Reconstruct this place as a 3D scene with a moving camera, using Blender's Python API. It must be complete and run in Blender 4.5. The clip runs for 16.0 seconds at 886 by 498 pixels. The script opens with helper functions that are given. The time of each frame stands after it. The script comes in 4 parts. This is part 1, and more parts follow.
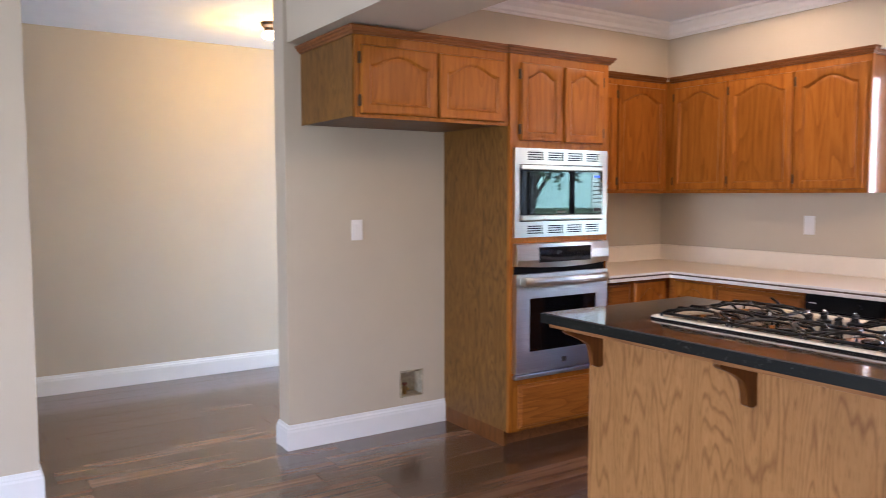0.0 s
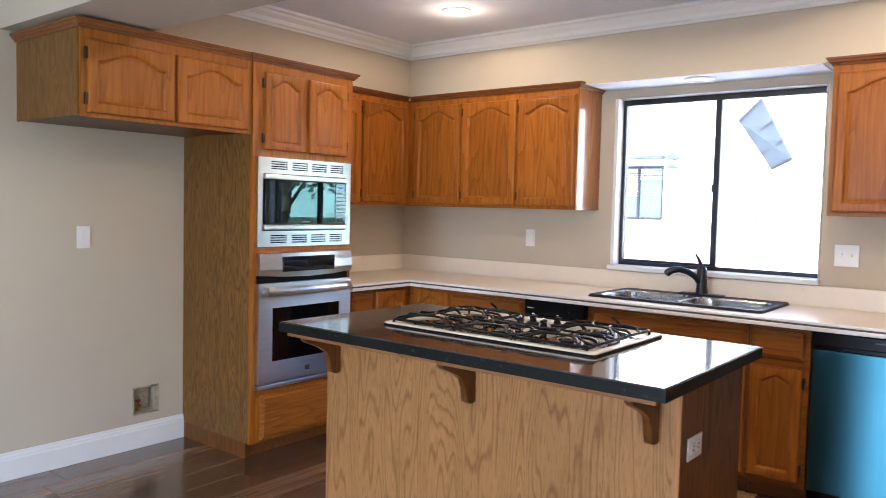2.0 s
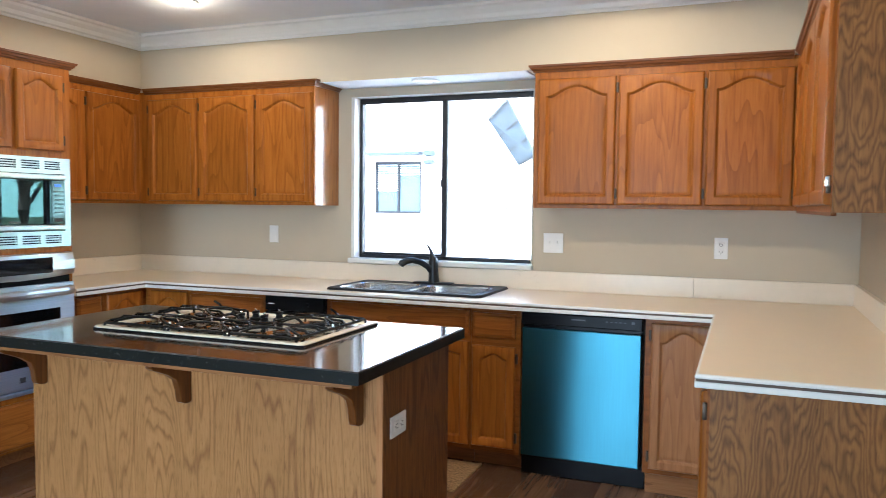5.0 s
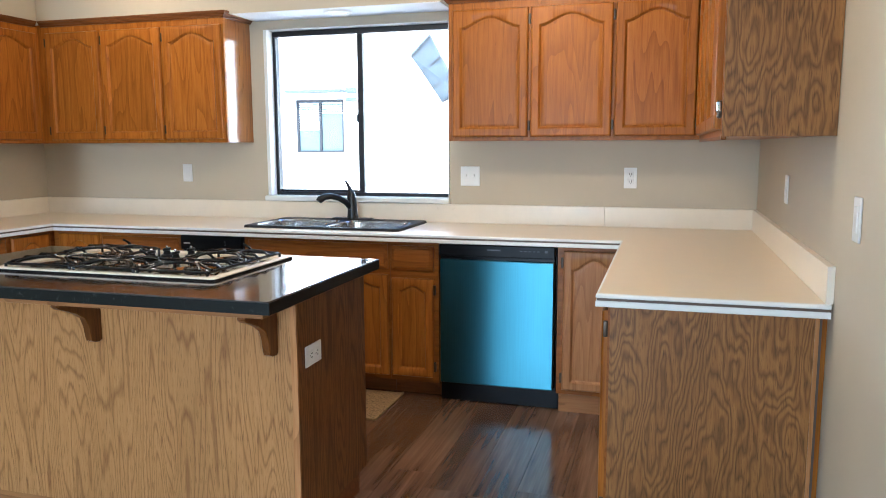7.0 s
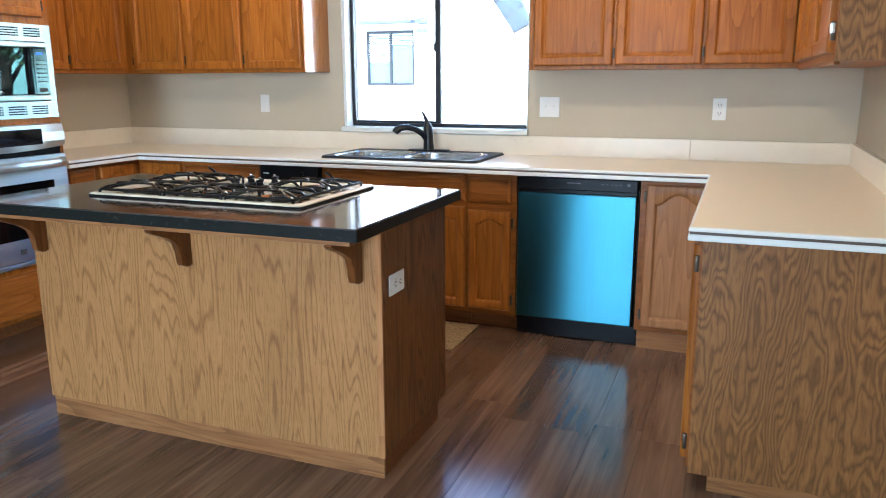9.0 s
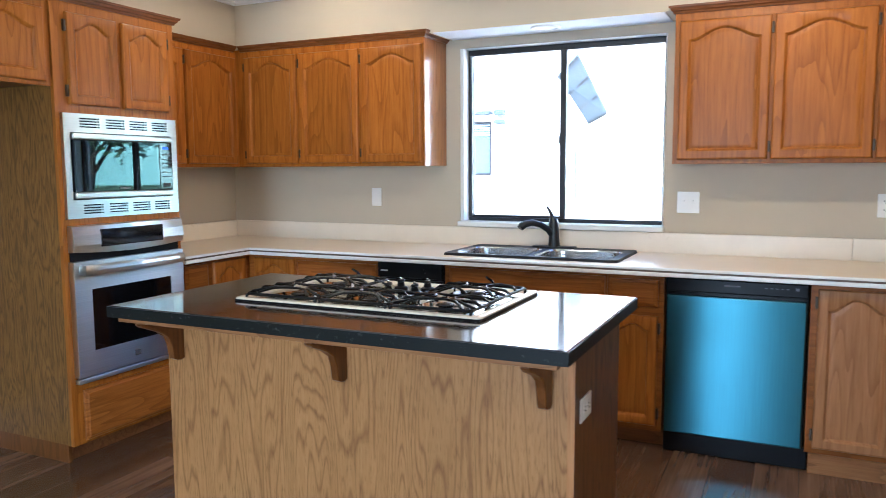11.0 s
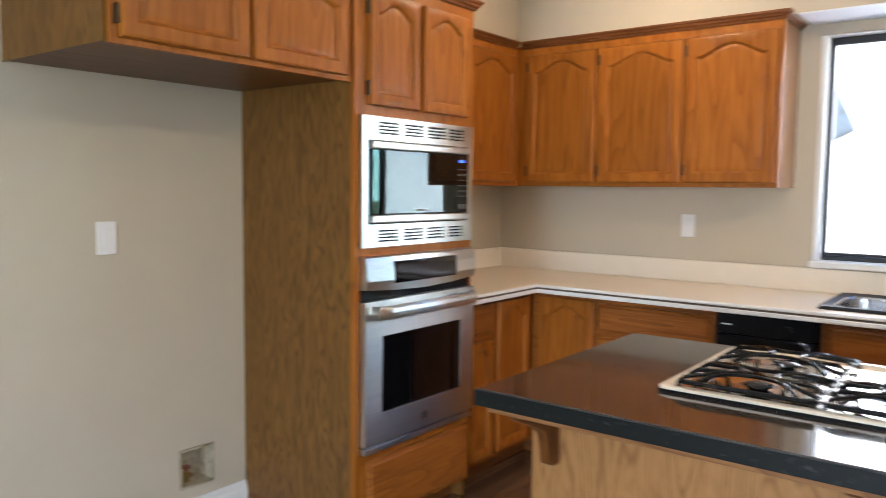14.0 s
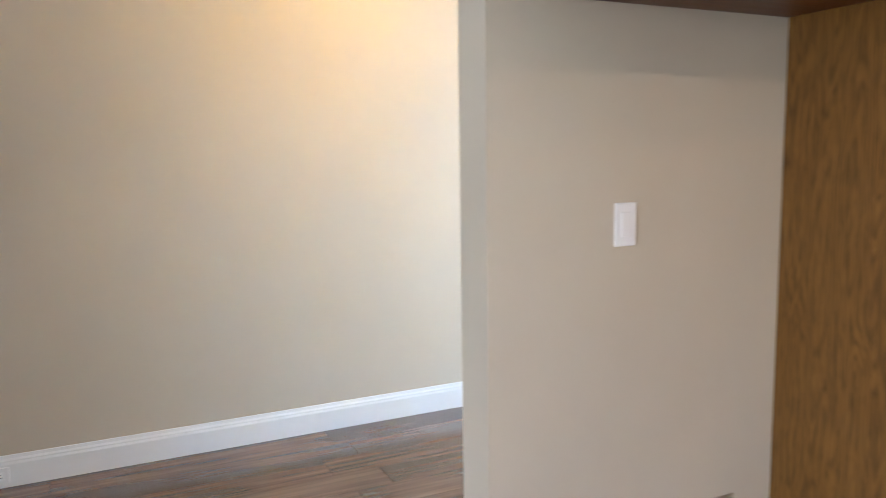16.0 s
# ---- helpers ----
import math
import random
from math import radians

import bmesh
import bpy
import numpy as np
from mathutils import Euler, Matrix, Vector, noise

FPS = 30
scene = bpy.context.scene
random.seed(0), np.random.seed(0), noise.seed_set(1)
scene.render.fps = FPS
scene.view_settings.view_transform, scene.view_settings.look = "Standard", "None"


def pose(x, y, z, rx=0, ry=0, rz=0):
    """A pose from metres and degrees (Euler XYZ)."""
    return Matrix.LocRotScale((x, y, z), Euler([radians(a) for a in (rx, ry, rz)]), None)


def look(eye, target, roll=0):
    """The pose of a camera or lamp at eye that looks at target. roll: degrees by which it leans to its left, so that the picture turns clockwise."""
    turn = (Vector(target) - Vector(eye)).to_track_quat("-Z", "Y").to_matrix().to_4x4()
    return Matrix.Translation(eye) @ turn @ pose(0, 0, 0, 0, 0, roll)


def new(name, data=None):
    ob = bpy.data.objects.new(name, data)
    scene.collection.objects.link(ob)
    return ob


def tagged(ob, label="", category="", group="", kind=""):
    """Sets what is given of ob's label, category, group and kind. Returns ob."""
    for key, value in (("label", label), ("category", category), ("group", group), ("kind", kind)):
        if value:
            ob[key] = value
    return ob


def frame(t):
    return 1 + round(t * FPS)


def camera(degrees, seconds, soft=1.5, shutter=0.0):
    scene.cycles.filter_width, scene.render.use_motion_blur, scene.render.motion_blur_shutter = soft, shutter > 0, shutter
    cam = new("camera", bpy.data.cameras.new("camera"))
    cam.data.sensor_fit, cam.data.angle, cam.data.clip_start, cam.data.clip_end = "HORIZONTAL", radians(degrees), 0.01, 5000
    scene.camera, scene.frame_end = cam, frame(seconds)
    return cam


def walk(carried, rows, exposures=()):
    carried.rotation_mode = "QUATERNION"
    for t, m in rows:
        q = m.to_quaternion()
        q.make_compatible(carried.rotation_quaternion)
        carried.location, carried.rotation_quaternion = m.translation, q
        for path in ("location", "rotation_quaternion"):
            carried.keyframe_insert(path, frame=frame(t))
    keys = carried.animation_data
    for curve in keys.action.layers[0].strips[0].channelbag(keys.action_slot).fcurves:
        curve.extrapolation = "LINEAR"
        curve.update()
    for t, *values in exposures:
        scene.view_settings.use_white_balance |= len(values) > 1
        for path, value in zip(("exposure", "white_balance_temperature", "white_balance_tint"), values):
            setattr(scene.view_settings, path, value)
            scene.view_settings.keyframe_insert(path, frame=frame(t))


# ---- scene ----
cam = camera(60.7, 16.0, soft=0.75, shutter=0.4)
PATH = [
    (0, (3.79, -4.389, 1.373), (2.12, -3.298, 1.229), -0.1),
    (0.5, (3.793, -4.404, 1.377), (2.248, -3.143, 1.232), 0.4),
    (1, (3.813, -4.397, 1.377), (2.376, -3.012, 1.243), 0.9),
    (1.5, (3.841, -4.392, 1.377), (2.518, -2.898, 1.259), 1.3),
    (2, (3.885, -4.384, 1.379), (2.642, -2.821, 1.267), 1.4),
    (2.5, (3.945, -4.373, 1.381), (2.76, -2.766, 1.271), 1.3),
    (3, (3.993, -4.36, 1.382), (2.865, -2.711, 1.273), 1.1),
    (3.5, (4.042, -4.353, 1.382), (2.988, -2.656, 1.276), 1.0),
    (4, (4.076, -4.35, 1.385), (3.114, -2.599, 1.278), 1.0),
    (4.5, (4.101, -4.344, 1.386), (3.254, -2.535, 1.278), 0.8),
    (5, (4.12, -4.34, 1.384), (3.38, -2.485, 1.27), 0.6),
    (5.2, (4.133, -4.339, 1.385), (3.429, -2.471, 1.265), 0.5),
    (7.3, (4.192, -4.363, 1.343), (3.636, -2.467, 1.031), -0.4),
    (7.5, (4.191, -4.37, 1.338), (3.63, -2.48, 0.996), -0.5),
    (8, (4.191, -4.367, 1.334), (3.602, -2.499, 0.928), -0.7),
    (8.5, (4.177, -4.367, 1.323), (3.528, -2.528, 0.881), -0.4),
    (8.7, (4.156, -4.36, 1.325), (3.478, -2.533, 0.875), -0.2),
    (10.8, (3.704, -4.255, 1.334), (2.865, -2.45, 1.131), -0.7),
    (11, (3.626, -4.241, 1.36), (2.777, -2.442, 1.149), -0.3),
    (11.5, (3.499, -4.149, 1.346), (2.558, -2.393, 1.173), 0.0),
    (12, (3.311, -4.072, 1.348), (2.321, -2.34, 1.202), 0.2),
    (12.5, (3.119, -4.024, 1.356), (2.119, -2.299, 1.21), -0.0),
    (13, (2.911, -3.98, 1.37), (1.945, -2.235, 1.222), 0.0),
    (13.5, (2.723, -3.932, 1.359), (1.717, -2.21, 1.205), 0.5),
    (14, (2.531, -3.851, 1.362), (1.315, -2.272, 1.201), 0.6),
    (14.5, (2.291, -3.802, 1.377), (0.836, -2.442, 1.196), 0.7),
    (15, (2.046, -3.814, 1.354), (0.467, -2.603, 1.153), 0.1),
    (15.5, (1.773, -3.825, 1.36), (0.112, -2.734, 1.134), -0.7),
    (16, (1.582, -3.779, 1.371), (-0.206, -2.919, 1.118), -0.9),
]
walk(cam, [(t, look(eye, target, roll)) for t, eye, target, roll in PATH], exposures=[
    (0.0, 3.1, 5800, 27), (1.5, 3.14, 5600, 20), (3.5, 3.15, 5280, 9), (7.3, 3.25, 5200, 6), (8.6, 3.38, 5100, 5), (11.0, 3.15, 5050, 8.5), (13.0, 3.05, 5150, 9.5), (14.0, 3.18, 5700, 11.5), (15.0, 3.3, 5850, 16), (16.0, 3.25, 5750, 20)])

# ---- world, sun and large lights ----
world = bpy.data.worlds.new("world")
scene.world = world
world.use_nodes = True
wn = world.node_tree.nodes
sky = wn.new("ShaderNodeTexSky")
sky.sky_type = "NISHITA"
sky.sun_disc = False
sky.sun_elevation = radians(48)
sky.sun_rotation = radians(160)
wn["Background"].inputs["Strength"].default_value = 0.15
world.node_tree.links.new(sky.outputs[0], wn["Background"].inputs["Color"])

sun = new("sun", bpy.data.lights.new("sun", "SUN"))
sun.data.energy = 5.0
sun.data.angle = radians(10)
sun.data.color = (1.0, 0.95, 0.88)
sun.matrix_world = look((3, -9, 12), (0, 0, 0))


def area_lamp(name, eye, target, w, h, power, color):
    ob = new(name, bpy.data.lights.new(name, "AREA"))
    ob.data.shape = "RECTANGLE"
    ob.data.size, ob.data.size_y = w, h
    ob.data.energy, ob.data.color = power, color
    ob.matrix_world = look(eye, target)
    return ob


def spot_lamp(name, place, power, color, radius):
    ob = new(name, bpy.data.lights.new(name, "POINT"))
    ob.data.energy, ob.data.color, ob.data.shadow_soft_size = power, color, radius
    ob.location = place
    return ob


DAY = (0.82, 0.92, 1.0)
WARM = (1.0, 0.75, 0.47)
area_lamp("daylight_patio_door", (2.56, -7.62, 1.08), (2.8, 0, 1.1), 0.94, 2.0, 13.5, DAY)
area_lamp("daylight_sidelight", (1.53, -7.62, 1.08), (2.4, 0, 1.1), 0.18, 2.0, 2.5, DAY)
# The east opening is unseen; it and this lamp are added as side light.
area_lamp("daylight_side_window", (4.86, -6.1, 1.25), (0, -4.6, 1.1), 1.8, 1.8, 0.2, DAY)
area_lamp("daylight_dining_window", (-1.05, 0.22, 1.2), (-1.2, -4, 0.7), 1.2, 1.7, 9.0, (0.5, 0.8, 1.0))
spot_lamp("dining_bulb", (-1.09, -2.56, 2.33), 2.6, (1.0, 0.54, 0.02), 0.05)
# Cans at x=3.5 and x=3.3 are unseen, added to brighten the right side.
for name, place, power in (("kitchen_bulb", (1.18, -0.91, 2.465), 1.6), ("kitchen_bulb", (3.5, -0.91, 2.465), 2.0), ("unseen_island_bulb", (1.97, -2.0, 2.465), 1.2), ("unseen_island_bulb", (3.3, -2.0, 2.465), 5.0)):
    can = new(name, bpy.data.lights.new(name, "SPOT"))
    can.data.energy, can.data.color, can.data.shadow_soft_size, can.data.spot_size, can.data.spot_blend = power, WARM, 0.035, radians(172), 0.12
    can.location = place
spot_lamp("kitchen_bulb_glow", (1.18, -0.91, 2.40), 0.34, WARM, 0.05)

# ---- materials ----
def nodes_of(name):
    mat = bpy.data.materials.new(name)
    mat.use_nodes = True
    nt = mat.node_tree
    return mat, nt, nt.nodes["Principled BSDF"]


def coords(nt, scale, rand=True):
    """Object coordinates, shifted for each object, scaled in metres."""
    tc = nt.nodes.new("ShaderNodeTexCoord")
    mp = nt.nodes.new("ShaderNodeMapping")
    mp.inputs["Scale"].default_value = scale
    if rand:
        info = nt.nodes.new("ShaderNodeObjectInfo")
        mul = nt.nodes.new("ShaderNodeMath")
        mul.operation = "MULTIPLY"
        mul.inputs[1].default_value = 37.0
        nt.links.new(info.outputs["Random"], mul.inputs[0])
        add = nt.nodes.new("ShaderNodeVectorMath")
        add.operation = "ADD"
        nt.links.new(tc.outputs["Object"], add.inputs[0])
        nt.links.new(mul.outputs[0], add.inputs[1])
        nt.links.new(add.outputs[0], mp.inputs["Vector"])
    else:
        nt.links.new(tc.outputs["Object"], mp.inputs["Vector"])
    return mp.outputs[0]


def noise_tex(nt, vec, scale, detail=4.0, rough=0.55):
    n = nt.nodes.new("ShaderNodeTexNoise")
    n.inputs["Scale"].default_value, n.inputs["Detail"].default_value, n.inputs["Roughness"].default_value = scale, detail, rough
    nt.links.new(vec, n.inputs["Vector"])
    return n.outputs[0]


def ramp(nt, fac, stops):
    r = nt.nodes.new("ShaderNodeValToRGB")
    while len(r.color_ramp.elements) < len(stops):
        r.color_ramp.elements.new(0.5)
    for e, (p, c) in zip(r.color_ramp.elements, stops):
        e.position, e.color = p, (*c, 1) if len(c) == 3 else c
    nt.links.new(fac, r.inputs[0])
    return r.outputs[0]


def mix(nt, fac, a, b, how="MIX"):
    m = nt.nodes.new("ShaderNodeMixRGB")
    m.blend_type = how
    for sock, v in zip(m.inputs, (fac, a, b)):
        if isinstance(v, (int, float)):
            sock.default_value = v
        elif isinstance(v, tuple):
            sock.default_value = (*v, 1)
        else:
            nt.links.new(v, sock)
    return m.outputs[0]


def calc(nt, how, a, b=0.0):
    m = nt.nodes.new("ShaderNodeMath")
    m.operation = how
    for sock, v in zip(m.inputs, (a, b)):
        if isinstance(v, (int, float)):
            sock.default_value = v
        else:
            nt.links.new(v, sock)
    return m.outputs[0]


def bump(nt, bsdf, height, strength, dist=0.002):
    b = nt.nodes.new("ShaderNodeBump")
    b.inputs["Strength"].default_value, b.inputs["Distance"].default_value = strength, dist
    nt.links.new(height, b.inputs["Height"])
    nt.links.new(b.outputs[0], bsdf.inputs["Normal"])


def plain(name, color, rough=0.5, metal=0.0, vary=0.06, scale=8.0, bumps=0.0, bump_scale=120.0, coat=0.0):
    """A plain surface with faint blotches and a fine relief."""
    mat, nt, b = nodes_of(name)
    vec = coords(nt, (1, 1, 1))
    n = noise_tex(nt, vec, scale)
    dark = tuple(c * (1 - vary) for c in color)
    light = tuple(min(1.0, c * (1 + vary)) for c in color)
    nt.links.new(ramp(nt, n, [(0.3, dark), (0.7, light)]), b.inputs["Base Color"])
    b.inputs["Metallic"].default_value = metal
    nt.links.new(calc(nt, "ADD", calc(nt, "MULTIPLY", n, 0.12), rough - 0.06), b.inputs["Roughness"])
    if coat:
        b.inputs["Coat Weight"].default_value, b.inputs["Coat Roughness"].default_value = coat, 0.1
    if bumps:
        bump(nt, b, noise_tex(nt, vec, bump_scale, 2.0), bumps)
    return mat


def oak(name, light, mid, dark, along="z", rough=0.36):
    """Stained solid oak: long fibres with dark pores along one axis, and cathedral figure."""
    mat, nt, b = nodes_of(name)
    s = {"z": (22, 22, 1.1), "x": (1.1, 22, 22), "y": (22, 1.1, 22)}[along]
    s2 = {"z": (5.0, 5.0, 0.55), "x": (0.55, 5.0, 5.0), "y": (5.0, 0.55, 5.0)}[along]
    vec, vec2 = coords(nt, s), coords(nt, s2)
    fibre = noise_tex(nt, vec, 4.0, 5.0, 0.65)
    figure = noise_tex(nt, vec2, 1.6, 1.5, 0.4)
    rings = calc(nt, "FRACT", calc(nt, "MULTIPLY", figure, 9.0))
    rings = calc(nt, "POWER", rings, 3.0)
    base = ramp(nt, fibre, [(0.12, dark), (0.42, mid), (0.8, light)])
    lines = mix(nt, calc(nt, "MULTIPLY", rings, 0.5), base, dark)
    pores = ramp(nt, noise_tex(nt, coords(nt, tuple(v * 3.0 for v in s)), 4.0, 2.0), [(0.58, (0, 0, 0)), (0.76, (0.28, 0.28, 0.28))])
    lines = mix(nt, pores, lines, tuple(v * 0.6 for v in dark))
    info = nt.nodes.new("ShaderNodeObjectInfo")
    tone = ramp(nt, info.outputs["Random"], [(0.0, (0.84, 0.82, 0.80)), (1.0, (1.08, 1.06, 1.04))])
    nt.links.new(mix(nt, 1.0, lines, tone, "MULTIPLY"), b.inputs["Base Color"])
    nt.links.new(calc(nt, "ADD", calc(nt, "MULTIPLY", fibre, 0.2), rough - 0.1), b.inputs["Roughness"])
    bump(nt, b, fibre, 0.15, 0.001)
    b.inputs["Specular IOR Level"].default_value = 0.2
    return mat


def plywood(name, light, mid, dark, count=13.0, stretch=(3.4, 3.4, 0.62), strength=0.74, detail=3.2, thin=0.5, rough=0.4):
    """Rotary-cut oak veneer: wavy contour figure running upright, with short pores."""
    mat, nt, b = nodes_of(name)
    vec = coords(nt, stretch)
    vecf = coords(nt, (26, 26, 1.2))
    figure = noise_tex(nt, vec, 1.7, detail, 0.45)
    fibre = noise_tex(nt, vecf, 4.0, 4.0, 0.65)
    wave = calc(nt, "FRACT", calc(nt, "ADD", calc(nt, "MULTIPLY", figure, count), calc(nt, "MULTIPLY", fibre, 0.16)))
    band = ramp(nt, wave, [(0.0, (0, 0, 0)), (thin, (0.05, 0.05, 0.05)), (0.5 + thin * 0.45, (1.0, 1.0, 1.0)), (1.0, (0.0, 0.0, 0.0))])
    base = ramp(nt, fibre, [(0.3, mid), (0.65, light)])
    col = mix(nt, calc(nt, "MULTIPLY", band, strength), base, dark)
    pores = ramp(nt, noise_tex(nt, coords(nt, (75, 75, 4.5)), 4.0, 2.0), [(0.54, (0, 0, 0)), (0.68, (0.6, 0.6, 0.6))])
    col = mix(nt, pores, col, tuple(v * 0.8 for v in dark))
    blotch = noise_tex(nt, coords(nt, (1, 1, 0.4)), 2.3, 2.0)
    col = mix(nt, 1.0, col, ramp(nt, blotch, [(0.3, (0.85, 0.84, 0.82)), (0.7, (1.06, 1.06, 1.06))]), "MULTIPLY")
    nt.links.new(col, b.inputs["Base Color"])
    b.inputs["Roughness"].default_value = rough
    b.inputs["Specular IOR Level"].default_value = 0.3
    bump(nt, b, fibre, 0.12, 0.001)
    return mat


def laminate_planks(name):
    """Grey-brown wood-look planks, each of its own tone."""
    mat, nt, b = nodes_of(name)
    vec = coords(nt, (18, 0.5, 18))
    vec2 = coords(nt, (4.0, 0.5, 4.0))
    fibre = noise_tex(nt, vec, 3.0, 6.0, 0.65)
    figure = noise_tex(nt, vec2, 1.8, 3.0, 0.6)
    base = ramp(nt, fibre, [(0.3, (0.055, 0.031, 0.02)), (0.52, (0.16, 0.09, 0.055)), (0.75, (0.31, 0.195, 0.125))])
    base = mix(nt, 0.55, base, ramp(nt, figure, [(0.34, (0.06, 0.034, 0.022)), (0.5, (0.17, 0.098, 0.06)), (0.67, (0.30, 0.185, 0.115))]))
    info = nt.nodes.new("ShaderNodeObjectInfo")
    tone = ramp(nt, info.outputs["Random"], [(0.0, (0.70, 0.67, 0.65)), (0.5, (0.85, 0.83, 0.81)), (1.0, (1.0, 0.97, 0.95))])
    nt.links.new(mix(nt, 1.0, base, tone, "MULTIPLY"), b.inputs["Base Color"])
    nt.links.new(calc(nt, "ADD", calc(nt, "MULTIPLY", figure, 0.1), 0.14), b.inputs["Roughness"])
    b.inputs["Specular IOR Level"].default_value = 0.3
    b.inputs["Coat Weight"].default_value = 0.6
    b.inputs["Coat Roughness"].default_value = 0.16
    b.inputs["Coat IOR"].default_value = 1.55
    bump(nt, b, fibre, 0.02, 0.001)
    return mat


def brushed(name, color, rough, along="y"):
    """Brushed metal: fine streaks along one axis."""
    mat, nt, b = nodes_of(name)
    s = {"z": (90, 90, 1.5), "x": (1.5, 90, 90), "y": (90, 1.5, 90)}[along]
    n = noise_tex(nt, coords(nt, s), 3.0, 3.0)
    smear = noise_tex(nt, coords(nt, (1, 1, 1)), 5.0, 3.0)
    nt.links.new(ramp(nt, n, [(0.3, tuple(c * 0.88 for c in color)), (0.7, color)]), b.inputs["Base Color"])
    b.inputs["Metallic"].default_value = 1.0
    nt.links.new(calc(nt, "ADD", calc(nt, "MULTIPLY", smear, 0.06), rough - 0.03), b.inputs["Roughness"])
    bump(nt, b, n, 0.04, 0.0005)
    b.inputs["Anisotropic"].default_value = 0.9
    b.inputs["Anisotropic Rotation"].default_value = 0.25
    tan = nt.nodes.new("ShaderNodeTangent")
    tan.direction_type, tan.axis = "RADIAL", "Z"
    nt.links.new(tan.outputs[0], b.inputs["Tangent"])
    return mat


def speckled(name, base, fleck, rough, coat=0.0, grain=260.0):
    """Dark speckled stone-look top."""
    mat, nt, b = nodes_of(name)
    vec = coords(nt, (1, 1, 1))
    fine = noise_tex(nt, vec, grain, 3.0, 0.7)
    cloud = noise_tex(nt, vec, 5.0, 4.0)
    col = ramp(nt, fine, [(0.42, base), (0.62, base), (0.72, fleck)])
    nt.links.new(mix(nt, 1.0, col, ramp(nt, cloud, [(0.3, (0.8, 0.8, 0.8)), (0.7, (1.15, 1.12, 1.1))]), "MULTIPLY"), b.inputs["Base Color"])
    nt.links.new(calc(nt, "ADD", calc(nt, "MULTIPLY", cloud, 0.05), rough), b.inputs["Roughness"])
    b.inputs["Coat Weight"].default_value = coat
    b.inputs["Coat Roughness"].default_value = 0.05
    return mat


def glass_mat(name, tint=(1, 1, 1)):
    """Thin clear window glass."""
    mat, nt, b = nodes_of(name)
    nt.nodes.remove(b)
    tr, gl, fr, mx = (nt.nodes.new("ShaderNode" + k) for k in ("BsdfTransparent", "BsdfGlossy", "LayerWeight", "MixShader"))
    tr.inputs[0].default_value = (*tint, 1)
    gl.inputs["Roughness"].default_value = 0.01
    fr.inputs["Blend"].default_value = 0.5
    gloss = calc(nt, "ADD", calc(nt, "MULTIPLY", calc(nt, "POWER", fr.outputs["Facing"], 5.0), 0.96), 0.04)
    nt.links.new(gloss, mx.inputs[0])
    nt.links.new(tr.outputs[0], mx.inputs[1])
    nt.links.new(gl.outputs[0], mx.inputs[2])
    nt.links.new(mx.outputs[0], nt.nodes["Material Output"].inputs[0])
    return mat


def glowing(name, color, strength):
    mat, nt, b = nodes_of(name)
    b.inputs["Base Color"].default_value = (*color, 1)
    b.inputs["Emission Color"].default_value = (*color, 1)
    b.inputs["Emission Strength"].default_value = strength
    return mat


PAINT = plain("wall_paint", (0.54, 0.472, 0.362), 0.75, vary=0.025, scale=3.0, bumps=0.12, bump_scale=170)
CEIL = plain("ceiling_paint", (0.78, 0.82, 0.87), 0.85, vary=0.02, bumps=0.2, bump_scale=110)
WHITE = plain("white_trim_paint", (0.8, 0.8, 0.78), 0.4, vary=0.02, bumps=0.03)
OAK = oak("honey_oak", (0.45, 0.168, 0.021), (0.325, 0.108, 0.012), (0.145, 0.039, 0.004))
OAK_X = oak("honey_oak_across_x", (0.38, 0.138, 0.024), (0.27, 0.089, 0.014), (0.13, 0.036, 0.006), "x")
OAK_Y = oak("honey_oak_across_y", (0.38, 0.138, 0.024), (0.27, 0.089, 0.014), (0.13, 0.036, 0.006), "y")
OAK_GLOSS = oak("varnished_honey_oak", (0.45, 0.168, 0.021), (0.325, 0.108, 0.012), (0.145, 0.039, 0.004), rough=0.3)
OAK_GLOSS.node_tree.nodes["Principled BSDF"].inputs["Coat Weight"].default_value = 1.0
OAK_GLOSS.node_tree.nodes["Principled BSDF"].inputs["Coat Roughness"].default_value = 0.09
OAK_PALE = oak("worn_pale_oak", (0.54, 0.27, 0.11), (0.42, 0.195, 0.072), (0.22, 0.088, 0.03))
OAK_PALE_X = oak("worn_red_oak_across_x", (0.42, 0.215, 0.085), (0.30, 0.135, 0.048), (0.11, 0.042, 0.013), "x")
TRIM_OAK = oak("dark_oak_trim", (0.27, 0.11, 0.035), (0.19, 0.07, 0.022), (0.10, 0.033, 0.01), "x")
TRIM_OAK_Y = oak("dark_oak_trim_across_y", (0.27, 0.11, 0.035), (0.19, 0.07, 0.022), (0.10, 0.033, 0.01), "y")
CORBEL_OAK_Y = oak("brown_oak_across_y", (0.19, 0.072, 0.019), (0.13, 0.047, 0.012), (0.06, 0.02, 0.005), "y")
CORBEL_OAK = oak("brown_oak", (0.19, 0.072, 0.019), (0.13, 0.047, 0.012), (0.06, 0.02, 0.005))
PLY_LIGHT = plywood("light_oak_plywood", (0.43, 0.215, 0.075), (0.36, 0.17, 0.054), (0.15, 0.06, 0.015), 35.0, (3.4, 3.4, 0.32), 0.6, 2.2, 0.58)
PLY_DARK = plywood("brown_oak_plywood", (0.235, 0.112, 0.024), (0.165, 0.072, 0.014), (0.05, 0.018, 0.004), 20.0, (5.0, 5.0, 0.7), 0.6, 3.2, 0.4)
